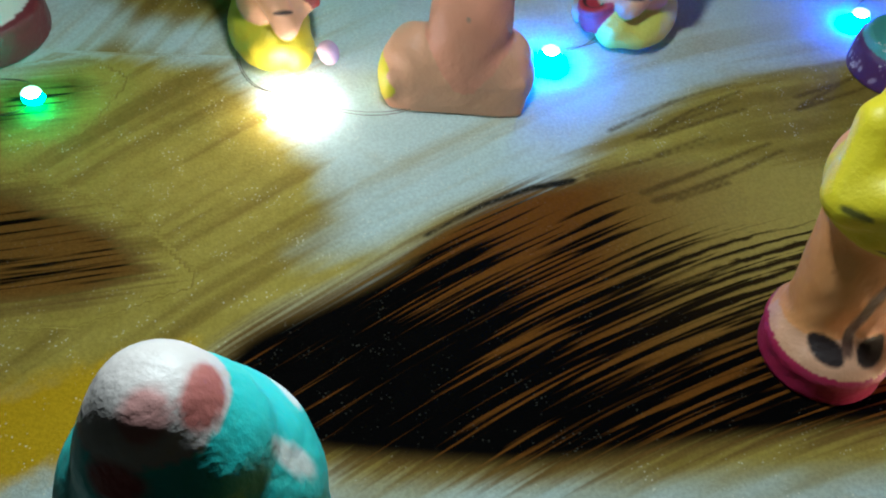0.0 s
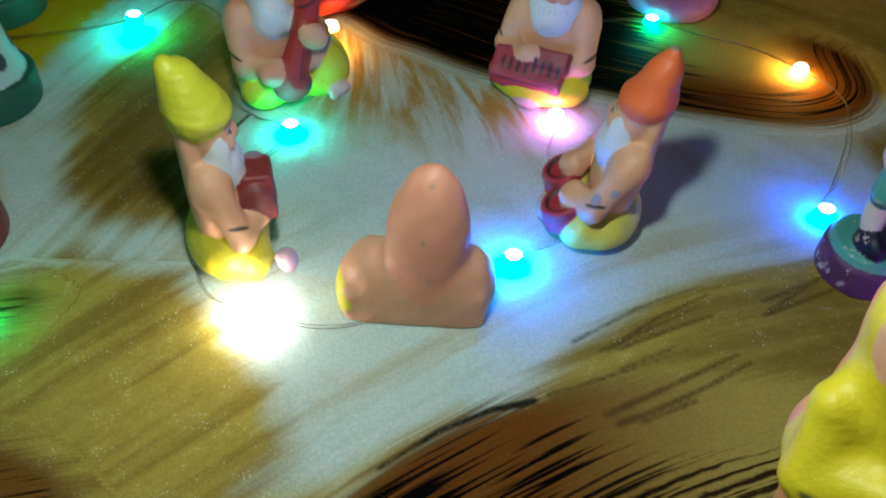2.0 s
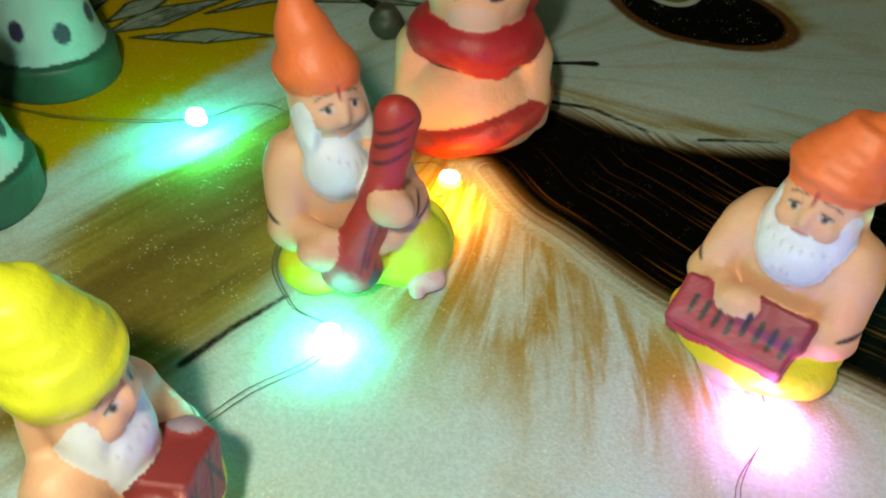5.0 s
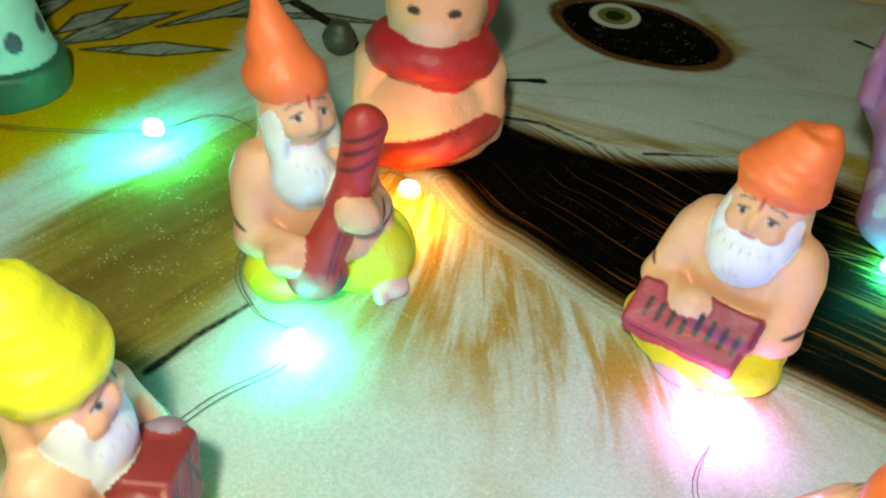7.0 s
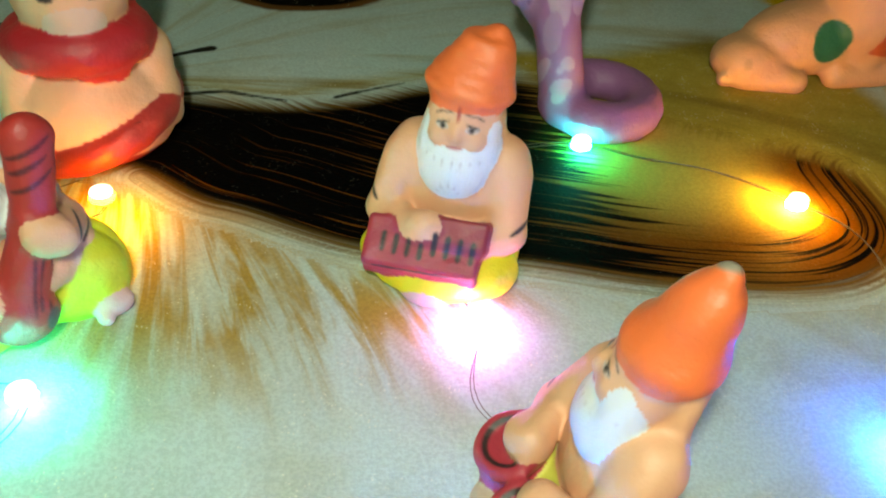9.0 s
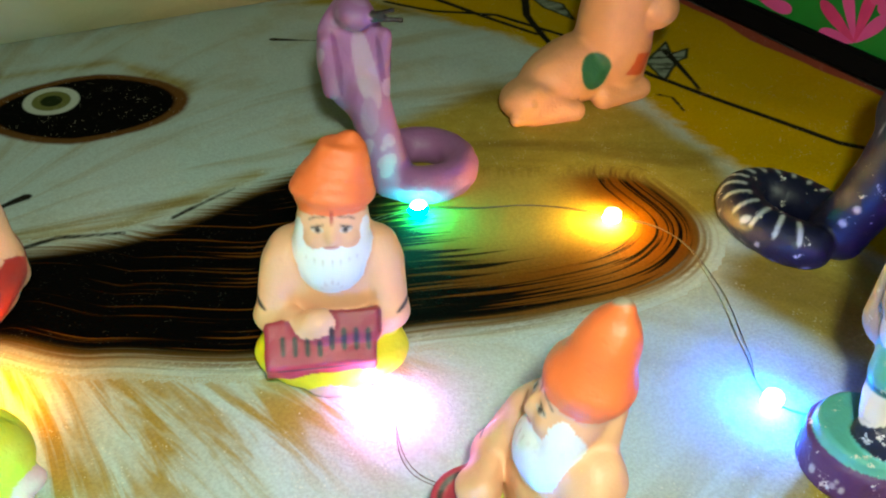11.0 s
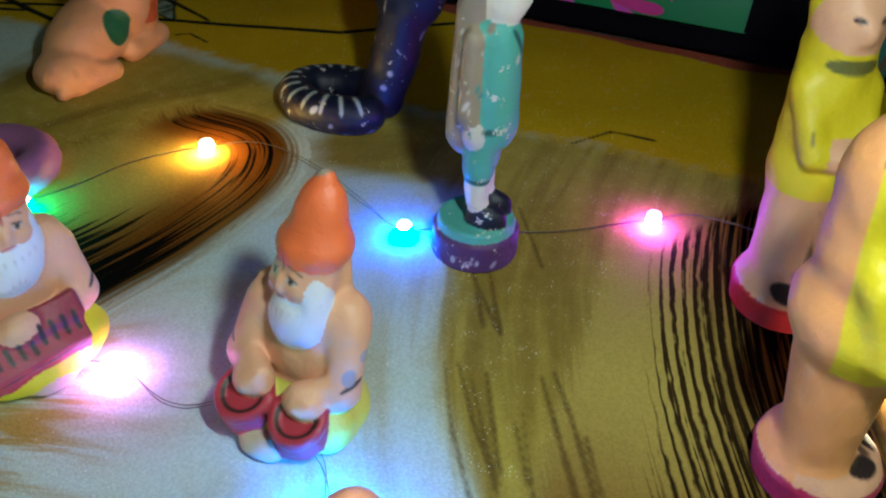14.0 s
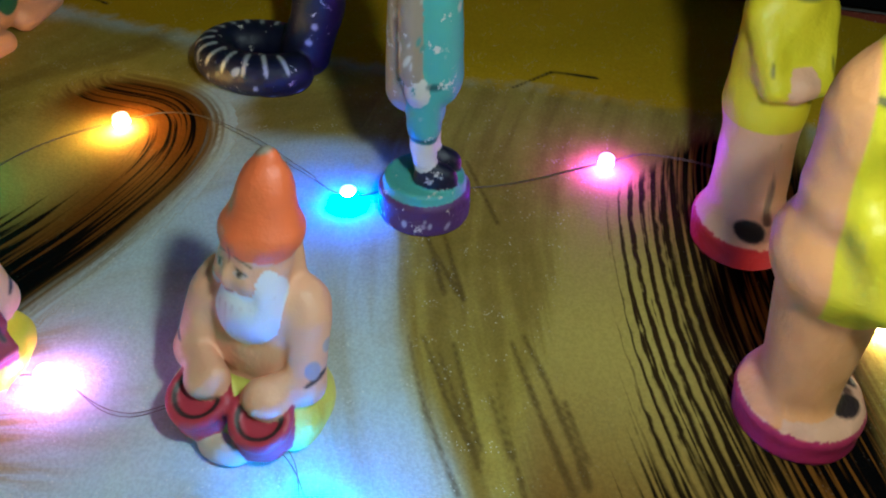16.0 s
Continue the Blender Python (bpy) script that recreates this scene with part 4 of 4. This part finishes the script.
def soldier():
    tan, pale = (0.34, 0.27, 0.20), (0.78, 0.74, 0.66)
    so = [("disc", (0, 0, 5), (18.2, 5.6), None, (0.10, 0.035, 0.13)), ("disc", (0, 0, 11.5), (16.0, 2.6), None, TEAL), ("ell", (-5.6, -5, 16.5), (5.0, 8.5, 5.2), None, NAVY), ("ell", (5.6, -5, 16.5), (5.0, 8.5, 5.2), None, NAVY),
          ("cap", (-5.6, -0.5, 23), (-5.4, 0, 28), (4.4, 5.2), pale), ("cap", (5.6, -0.5, 23), (5.4, 0, 28), (4.4, 5.2), pale), ("cap", (-5.0, 0, 35), (-4.0, 0, 50), (6.4, 6.6), TEAL), ("cap", (5.0, 0, 35), (4.0, 0, 50), (6.4, 6.6), TEAL),
          ]
    so += [("cap", (0, -2.5, 50), (0, -1.5, 76), (10.4, 9.6), TEAL), ("cap", (0, 7.5, 45), (0, 7, 84), (7.6, 6.6), tan), ("cap", (-8.5, 5, 77), (-9.5, 4.5, 54), (4.0, 4.0), tan), ("cap", (8.5, 5, 77), (9.5, 4.5, 54), (4.0, 4.0), tan),
          ("ell", (-9, 2, 48), (4, 4.4, 5), None, (0.62, 0.6, 0.55)), ("ell", (9, 2, 48), (4, 4.4, 5), None, (0.62, 0.6, 0.55)), ("ell", (0, -3, 90.5), (8.8, 9.4, 10.5), None, pale), ("ell", (0, -11, 90), (1.5, 1.8, 2.4), None, pale), ("ell", (0, 5, 92), (8.8, 7.5, 13), None, tan),
          ("ell", (0, -3, 100), (9.6, 10.4, 2.2), None, tan), ("ell", (0, -1, 105), (8.6, 9.2, 8.5), None, TEAL), ("cap", (0, 1, 109), (0, 5, 118), (6.5, 3), (0.25, 0.26, 0.22))]
    da = [("ring", (0, -1, 102), (9.6, 1.0), None, DARK), ("ell", (-3.2, -10.5, 92.5), (1.6, 2, 0.5), None, DARK), ("ell", (3.2, -10.5, 92.5), (1.6, 2, 0.5), None, DARK), ("cap", (-5, -9, 81), (-1, -11, 74), (1, 1), TEAL_DK),
          ("cap", (5, -9, 81), (1, -11, 74), (1, 1), TEAL_DK), ("ring", (0, 0, 50), (10.5, 1.2), None, TEAL_DK), ("ell", (0, 1, 112), (6.5, 6.5, 1.6), None, DARK), ("ring", (-5.2, 0, 31.5), (5.6, 0.8), None, TEAL_DK), ("ring", (5.2, 0, 31.5), (5.6, 0.8), None, TEAL_DK)]
    da += flecks(3, 90, so[6:13], 32, 88, 1.35, [(0.60, 0.58, 0.52), (0.30, 0.24, 0.19), (0.10, 0.30, 0.27), (0.65, 0.62, 0.58)]) + flecks(4, 80, so[:1], 2, 11, 0.9, [(0.5, 0.48, 0.5), (0.42, 0.36, 0.44)])
    figurine("standing_figurine", so, da, (0.1665, 0.2275), (0.10, -0.99), "chipped clay guard figurine in teal coat on a purple base", "figurine", step=0.65, chips=0.32, blend=2.2, size=(0.78, 0.80, 1.0))


def coil(cx, cy, rx, ry, r, a0, a1, z0, z1, colour, n=18):
    pts = []
    for i in range(n + 1):
        a = radians(a0 + (a1 - a0) * i / n)
        pts.append((cx + rx * math.cos(a), cy + ry * math.sin(a), z0 + (z1 - z0) * i / n))
    return [("cap", p, q, (r, r), colour) for p, q in zip(pts, pts[1:])]


def purple_snake():
    so = coil(2, 0, 14.5, 15, 6.4, 0, 360, 6.4, 6.4, PURPLE)
    so += [("cap", (-12, -5, 8), (-15, -3, 22), (8.4, 7.0), PURPLE), ("cap", (-15, -3, 22), (-19, 0, 40), (7.0, 8), PURPLE), ("ell", (-22, 1, 51), (12.5, 5.4, 21), (0, -9, 0), PURPLE), ("ell", (-23, -4, 69), (6.4, 8.5, 5.4), None, PURPLE),
           ("cap", (-31, -1, 42), (-32, -2, 60), (2.8, 2.4), PURPLE), ("cap", (-14, -2, 40), (-12.5, -3, 60), (2.8, 2.4), PURPLE), ("cap", (-19, -11, 69), (-11, -15, 69), (1.0, 0.8), DARK), ("cap", (-19, -11, 70), (-14, -16, 73), (1.0, 0.8), DARK)]
    da = [("ell", (-20, -6, 50), (4.0, 4, 18), (0, -9, 0), (0.44, 0.30, 0.42)), ("ell", (-29, -4, 52), (1.2, 3, 13), (0, -6, 0), (0.22, 0.06, 0.20)), ("ell", (-14.5, -5, 50), (1.0, 3, 12), (0, -6, 0), (0.20, 0.06, 0.19)), ("ell", (-20, -6, 66), (5, 6, 3), None, (0.16, 0.03, 0.26)), ("ell", (-20, -8, 34), (3.0, 5, 7), None, (0.38, 0.20, 0.36))]
    da += flecks(9, 34, so[18:22], 10, 80, 2.6, [(0.46, 0.28, 0.44), (0.38, 0.19, 0.37)])
    figurine("snake_figurine", so, da, (0.132, 0.3985), (-0.12, -1.0), "chalky purple clay hooded snake on its coil", "figurine", step=0.8, chips=0.2)


def black_snake():
    so = coil(0, 0, 13, 19, 7.4, -60, 235, 7.2, 7.2, NAVY)
    so += [("cap", (7, -15, 9), (11, -20, 26), (9.5, 9.5), NAVY), ("cap", (11, -20, 26), (14, -22, 44), (9.5, 10), NAVY), ("ell", (15, -24, 54), (8, 15, 19), (14, 0, 0), NAVY), ("ell", (12, -28, 71), (7, 7, 5), None, NAVY)]
    da = []
    for i in range(15):
        a = radians(-40 + i * 18.5)
        da.append(("box", (13 * math.cos(a) + 3 * math.cos(a), 19 * math.sin(a) + 3 * math.sin(a), 12.5), (4.4, 0.75, 4.2), (0, 0, math.degrees(math.atan2(math.sin(a) * 19, math.cos(a) * 13))), (0.5, 0.52, 0.54)))
    da += [("cap", (2, -24, 40), (6, -30, 58), (0.7, 0.6), (0.4, 0.4, 0.45)), ("cap", (3, -16, 40), (9, -18, 60), (0.9, 0.6), (0.45, 0.45, 0.5))]
    da += flecks(7, 60, so[:18], 1, 12, 1.1, [(0.45, 0.5, 0.6), (0.3, 0.34, 0.5)]) + flecks(8, 26, so[18:], 10, 80, 1.2, [(0.42, 0.42, 0.48)])
    figurine("snake_figurine", so, da, (0.229, 0.3085), (0.0, -1.0), "glossy black clay snake with white stripes on its coil", "figurine", step=0.75, chips=0.31)


def resting_bull():
    peach = (0.74, 0.36, 0.17)
    so = [("ell", (2, 0, 15), (30, 15, 15), (0, -8, 0), peach), ("ell", (-24, -3, 8), (15, 12, 9.5), None, peach), ("cap", (-16, -12, 5), (-36, -9, 3.5), (5, 3), peach), ("ell", (20, -4, 18), (15, 14, 19), None, peach), ("cap", (17, -4, 26), (16, -6, 48), (17, 15.5), peach),
          ("ell", (18, -7, 54), (16, 15, 13), None, peach), ("ell", (26, -18, 43), (9.5, 8.5, 8.5), None, peach), ("cap", (-28, -10, 4), (-10, -15, 4), (4.6, 4.6), peach), ("cap", (8, -13, 5), (28, -14, 5), (5.4, 5), peach),
          ("cap", (12, -4, 66), (8, -2, 73), (3.2, 1.4), (0.5, 0.3, 0.15)), ("cap", (28, -4, 66), (32, -2, 73), (3.2, 1.4), (0.5, 0.3, 0.15))]
    da = [("ell", (0, -14, 19), (7, 8, 8), None, (0.02, 0.13, 0.06)), ("box", (20, -17, 20), (5, 6, 5.5), (0, 12, 0), (0.62, 0.10, 0.03)), ("ell", (14, -21, 56), (1.8, 4, 1.8), None, (0.12, 0.03, 0.02)), ("ell", (29, -21, 57), (1.8, 4, 1.8), None, (0.12, 0.03, 0.02)),
          ("ell", (-30, -11, 10), (2.4, 3, 3), None, (0.6, 0.3, 0.12))]
    figurine("animal_figurine", so, da, (0.224, 0.4275), (0.06, -1.0), "peach clay resting animal figurine with green and red patches", "figurine", step=0.8, chips=0.22)


def red_scarf():
    so = [("ell", (0, 0, 14), (25, 22, 20), None, SKIN), ("ring", (1, -1, 10), (21.5, 4.6), (0, -20, 0), RED), ("ring", (0, -2, 36), (14, 6.5), (-6, 0, 0), (0.5, 0.02, 0.03)), ("ell", (0, -3, 50), (15, 14, 15), None, SKIN), ("ell", (3, 6, 52), (16.5, 12, 18), None, (0.5, 0.02, 0.03)),
          ("ell", (0, -14.5, 46), (7.5, 3.6, 6), None, (0.7, 0.46, 0.36)), ("cap", (17, -2, 30), (19, -10, 14), (7, 5.5), SKIN), ("cap", (-17, -2, 30), (-19, -10, 14), (7, 5.5), SKIN), ("ell", (3, -13, 32), (9, 4.5, 4.5), (0, 12, 0), (0.5, 0.02, 0.03))]
    da = [("ell", (-6, -16, 53), (2.2, 3, 1.2), None, DARK), ("ell", (6, -16, 53), (2.2, 3, 1.2), None, DARK), ("ell", (-2, -21, 47), (1, 2, 0.8), None, DARK), ("ell", (3, -21, 47), (1, 2, 0.8), None, DARK),
          ("cap", (-5, -18, 57), (5, -18, 57), (0.5, 0.5), (0.3, 0.1, 0.05)), ("cap", (7, -23, 20), (11, -22, 20), (0.5, 0.5), DARK), ("cap", (7, -23, 18), (11, -22, 18), (0.5, 0.5), DARK), ("ell", (0, -12, 1), (26, 16, 3.4), None, RED)]
    figurine("seated_figurine", so, da, (-0.028, 0.392), (0.22, -0.97), "glossy peach clay figurine wrapped in a red scarf", "figurine", step=0.75, chips=0.22)


def bell_doll(place, turn, label, robe, base, marks):
    so = [("disc", (0, 0, 6), (21, 6.5), None, base), ("cap", (0, 0, 12), (0, 0, 58), (18, 8.5), robe), ("cap", (-8, 0, 56), (8, 0, 56), (7, 7), robe), ("ell", (0, -1, 74), (10, 10, 11), None, SKIN), ("ell", (0, 2, 80), (11, 10, 8), None, DARK),
          ("cap", (-13, -2, 54), (-8, -13, 42), (5, 4), robe), ("cap", (13, -2, 54), (8, -13, 42), (5, 4), robe)]
    da = [("ell", (18 * math.sin(radians(a)), -18 * math.cos(radians(a)), z), (3, 6, 3.8), (0, 0, a), marks) for a, z in ((-70, 22), (-20, 24), (30, 22), (80, 24), (130, 22), (180, 24))]
    figurine("standing_figurine", so, da, place, turn, label, "figurine", step=0.95, chips=0.24)


def robe_doll():
    gold = (0.72, 0.57, 0.01)
    so = [("disc", (0, 0, 4), (15.5, 4.8), None, (0.55, 0.02, 0.025)), ("ell", (0, -1, 9), (14.5, 14.5, 6), None, SKIN), ("cap", (0, 1, 12), (0, 1.5, 46), (11.5, 10.6), SKIN), ("cap", (0, 1.5, 46), (0, 1.5, 80), (11.6, 10.4), gold),
          ("ell", (0, -1, 91), (9.4, 9.8, 11), None, SKIN), ("ell", (0, -10.5, 90), (1.6, 1.8, 2.4), None, SKIN), ("ell", (0, 3, 95), (10, 8.4, 13), None, gold), ("cap", (0, 1, 101), (0, 3, 111), (8.4, 3.6), gold),
          ("cap", (-9, -2, 72), (-7, -10, 56), (4.4, 3.8), gold), ("cap", (9, -2, 72), (7, -10, 56), (4.4, 3.8), gold), ("ell", (0, -11, 56), (5, 4, 4), None, SKIN)]
    da = [("ell", (-5.5, -11, 12), (4.4, 6, 2.6), None, DARK), ("ell", (5.5, -11, 12), (4.4, 6, 2.6), None, DARK), ("cap", (0, -11, 14), (0, -11, 38), (1.6, 1.0), (0.13, 0.05, 0.03)), ("ell", (0, -9, 80), (9, 6, 2.2), None, (0.14, 0.13, 0.03)),
          ("ell", (0, -9, 101), (8.5, 5, 1.8), None, (0.14, 0.13, 0.03)), ("ell", (-3.6, -10.5, 93), (1.7, 2, 0.8), None, DARK), ("ell", (3.6, -10.5, 93), (1.7, 2, 0.8), None, DARK), ("ell", (-9, -9, 60), (1, 3, 4), None, (0.2, 0.16, 0.02)), ("ell", (9, -9, 60), (1, 3, 4), None, (0.2, 0.16, 0.02))]
    figurine("standing_figurine", so, da, (0.1805, 0.128), (-0.88, -0.47), "painted clay standing figurine in yellow robe on a red base", "figurine", step=0.75, blend=4.0, lean=(0, 0.17))


def capped_doll():
    so = [("disc", (0, 0, 4), (15, 4.6), None, (0.3, 0.05, 0.05)), ("cap", (0, 0, 12), (0, 0, 60), (11, 12), (0.45, 0.5, 0.48)), ("cap", (0, 0, 60), (0, 0, 101), (13.5, 12.6), CYAN), ("cap", (0, 0, 100), (0.5, 0, 111), (12.2, 8.6), CYAN),
          ("ell", (0, 0.5, 117), (5.7, 5.7, 5.6), None, (0.62, 0.56, 0.54)), ("cap", (-12, -2, 92), (-13, -8, 72), (4, 4), CYAN), ("cap", (12, -2, 92), (13, -8, 72), (4, 4), CYAN)]
    da = [("ell", (-0.5, -4.5, 116), (3.2, 3, 2.4), None, (0.5, 0.10, 0.09)), ("ell", (4.2, 1, 120), (2.2, 3, 2), None, (0.45, 0.14, 0.12)), ("ell", (1, -2, 121), (2, 2.4, 2), None, (0.6, 0.3, 0.28)), ("ell", (4, 10, 104), (5, 5, 2.2), (0, -25, 0), (0.75, 0.78, 0.76)), ("cap", (10, 2, 112), (11, 3, 98), (1.3, 1.3), (0.7, 0.76, 0.74))]
    figurine("standing_figurine", so, da, (-0.0095, 0.0345), (-0.2, -0.97), "clay standing figurine in bright cyan with a white and red cap", "figurine", step=0.7)


tambura_player()
harmonium_player()
drum_player()
back_player()
tabla_player()
red_scarf()
standing((0.1135, 0.1155), (0.02, -1.0), "painted clay standing figurine in yellow tunic on a pink base", (0.74, 0.60, 0.01), (0.84, 0.36, 0.13), (0.45, 0.02, 0.09), 111, 16.0, step=0.7, bare_back=True, blend=4.5, lean=(-0.03, 0.11), size=(0.98, 0.98, 1.0))
robe_doll()
soldier()
purple_snake()
black_snake()
resting_bull()
bell_doll((-0.171, 0.369), (0.5, -0.85), "pale aqua clay figurine with dark spots on a green base", (0.30, 0.52, 0.48), GREEN_DK, (0.02, 0.02, 0.05))
bell_doll((-0.150, 0.302), (0.6, -0.8), "white and aqua clay figurine on a green base", (0.42, 0.56, 0.52), GREEN_DK, (0.03, 0.03, 0.03))
bell_doll((-0.135, 0.226), (0.8, -0.5), "white clay figurine on a dark red base", (0.55, 0.58, 0.54), (0.14, 0.02, 0.025), (0.05, 0.08, 0.06))
standing((0.300, 0.113), (-0.7, -0.7), "dark teal clay standing figurine beside the board", (0.02, 0.19, 0.16), (0.02, 0.16, 0.14), (0.03, 0.03, 0.03), 115, 17, hood=(0.02, 0.16, 0.14), step=0.95)
capped_doll()


def small_pot():
    so = [("ell", (0, 0, 6), (6.6, 6.6, 6.2), None, (0.05, 0.045, 0.03)), ("disc", (0, 0, 11.5), (3.6, 1.6), None, (0.05, 0.045, 0.03))]
    figurine("clay_pot", so, [], (-0.077, 0.440), (0, -1), "tiny dark glazed round pot on the blanket", "pot", step=0.7)


small_pot()


# ---- string of small lamps ----
LAMPS = [((-0.108, 0.193, 0.004), (0.0, 1.0, 0.5), 0.5), ((-0.104, 0.351, 0.010), (0.0, 1.0, 0.75), 1.0), ((-0.021, 0.350, 0.010), (1.0, 0.36, 0.01), 0.6), ((-0.030, 0.288, 0.004), (0.0, 1.0, 0.8), 0.75),
         ((-0.030, 0.197, 0.005), (1.0, 0.90, 0.72), 1.6), ((0.051, 0.2235, 0.004), (0.0, 0.20, 1.0), 3.2), ((0.071, 0.300, 0.005), (0.85, 0.26, 1.0), 0.6), ((0.121, 0.376, 0.004), (0.0, 1.0, 0.7), 0.9),
         ((0.179, 0.341, 0.004), (1.0, 0.55, 0.10), 2.4), ((0.162, 0.2515, 0.004), (0.0, 0.12, 1.0), 2.4), ((0.204, 0.173, 0.004), (0.42, 0.03, 1.0), 2.0), ((0.150, 0.090, 0.004), (1.0, 0.75, 0.45), 0.8)]
VIA = {0: [(-0.14, 0.205, 0.001), (-0.185, 0.25, 0.001), (-0.205, 0.33, 0.002), (-0.145, 0.344, 0.003)], 1: [(-0.085, 0.362, 0.012), (-0.066, 0.355, 0.006), (-0.06, 0.345, 0.003)], 2: [(-0.045, 0.345, 0.002), (-0.058, 0.315, 0.001), (-0.045, 0.296, 0.001)],
       3: [(-0.043, 0.264, 0.001), (-0.052, 0.235, 0.001), (-0.046, 0.207, 0.001)], 4: [(-0.005, 0.194, 0.001), (0.02, 0.205, 0.001), (0.04, 0.216, 0.001)], 5: [(0.068, 0.236, 0.001), (0.075, 0.262, 0.001), (0.067, 0.278, 0.001)], 6: [(0.058, 0.335, 0.001), (0.075, 0.365, 0.001), (0.10, 0.378, 0.001)],
       7: [(0.14, 0.37, 0.001), (0.16, 0.36, 0.002)], 8: [(0.191, 0.325, 0.002), (0.187, 0.30, 0.001), (0.172, 0.27, 0.001)], 9: [(0.17, 0.241, 0.001), (0.184, 0.205, 0.001)], 10: [(0.213, 0.158, 0.003), (0.20, 0.11, 0.001)]}


def lamp_string():
    base = tagged(new("string_lights"), "thin wire string of tiny coloured lamps lying on the blanket", "string lights")
    pts = [(-0.16, 0.165, 0.001), (-0.13, 0.182, 0.001)]
    for i, (p, _, _) in enumerate(LAMPS):
        pts.append((p[0], p[1], p[2] - 0.0012))
        pts += VIA.get(i, [])
    pts.append((0.14, 0.03, 0.001))
    for k in (0.0, 0.0007):
        curve = bpy.data.curves.new("wire", "CURVE")
        curve.dimensions, curve.bevel_depth, curve.bevel_resolution, curve.resolution_u = "3D", 0.00013, 1, 8
        sp = curve.splines.new("BEZIER")
        sp.bezier_points.add(len(pts) - 1)
        for b, p in zip(sp.bezier_points, pts):
            wob = 0.0005 * math.sin(p[0] * 900 + k * 4000)
            b.co = (p[0] + k + wob, p[1] + k * 0.6 - wob, max(0.0004, p[2]))
            b.handle_left_type = b.handle_right_type = "AUTO"
        raw = new("raw", curve)
        me = bpy.data.meshes.new_from_object(raw.evaluated_get(bpy.context.evaluated_depsgraph_get()))
        bpy.data.objects.remove(raw)
        me.name = "wire"
        me.materials.clear()
        me.materials.append(WIRE)
        ob = new("wire", me)
        ob.parent = base
    for p, colour, power in LAMPS:
        bm = bmesh.new()
        bmesh.ops.create_icosphere(bm, subdivisions=2, radius=0.0027, matrix=Matrix.Translation((p[0], p[1], p[2] - 0.0012)) @ Matrix.Diagonal((1.3, 1.0, 0.7, 1)))
        for f in bm.faces:
            f.smooth = True
        bead = link("lamp", bm, glow("lamp_glow", tuple(0.001 + 0.999 * c for c in colour), 520 * power), base, "tiny glowing lamp bead")
        # added cap: the lamp's white glare shaped as a glowing dome
        bm = bmesh.new()
        bmesh.ops.create_icosphere(bm, subdivisions=2, radius=0.0025, matrix=Matrix.Translation((p[0], p[1], p[2] + 0.0006)) @ Matrix.Diagonal((1.25, 1.1, 0.6, 1)))
        for f in bm.faces:
            f.smooth = True
        link("chip", bm, glow("glare_cap_glow", tuple(0.55 + 0.45 * c for c in colour), 9.0), bead, "white glowing cap added for the lamp's glare")


lamp_string()
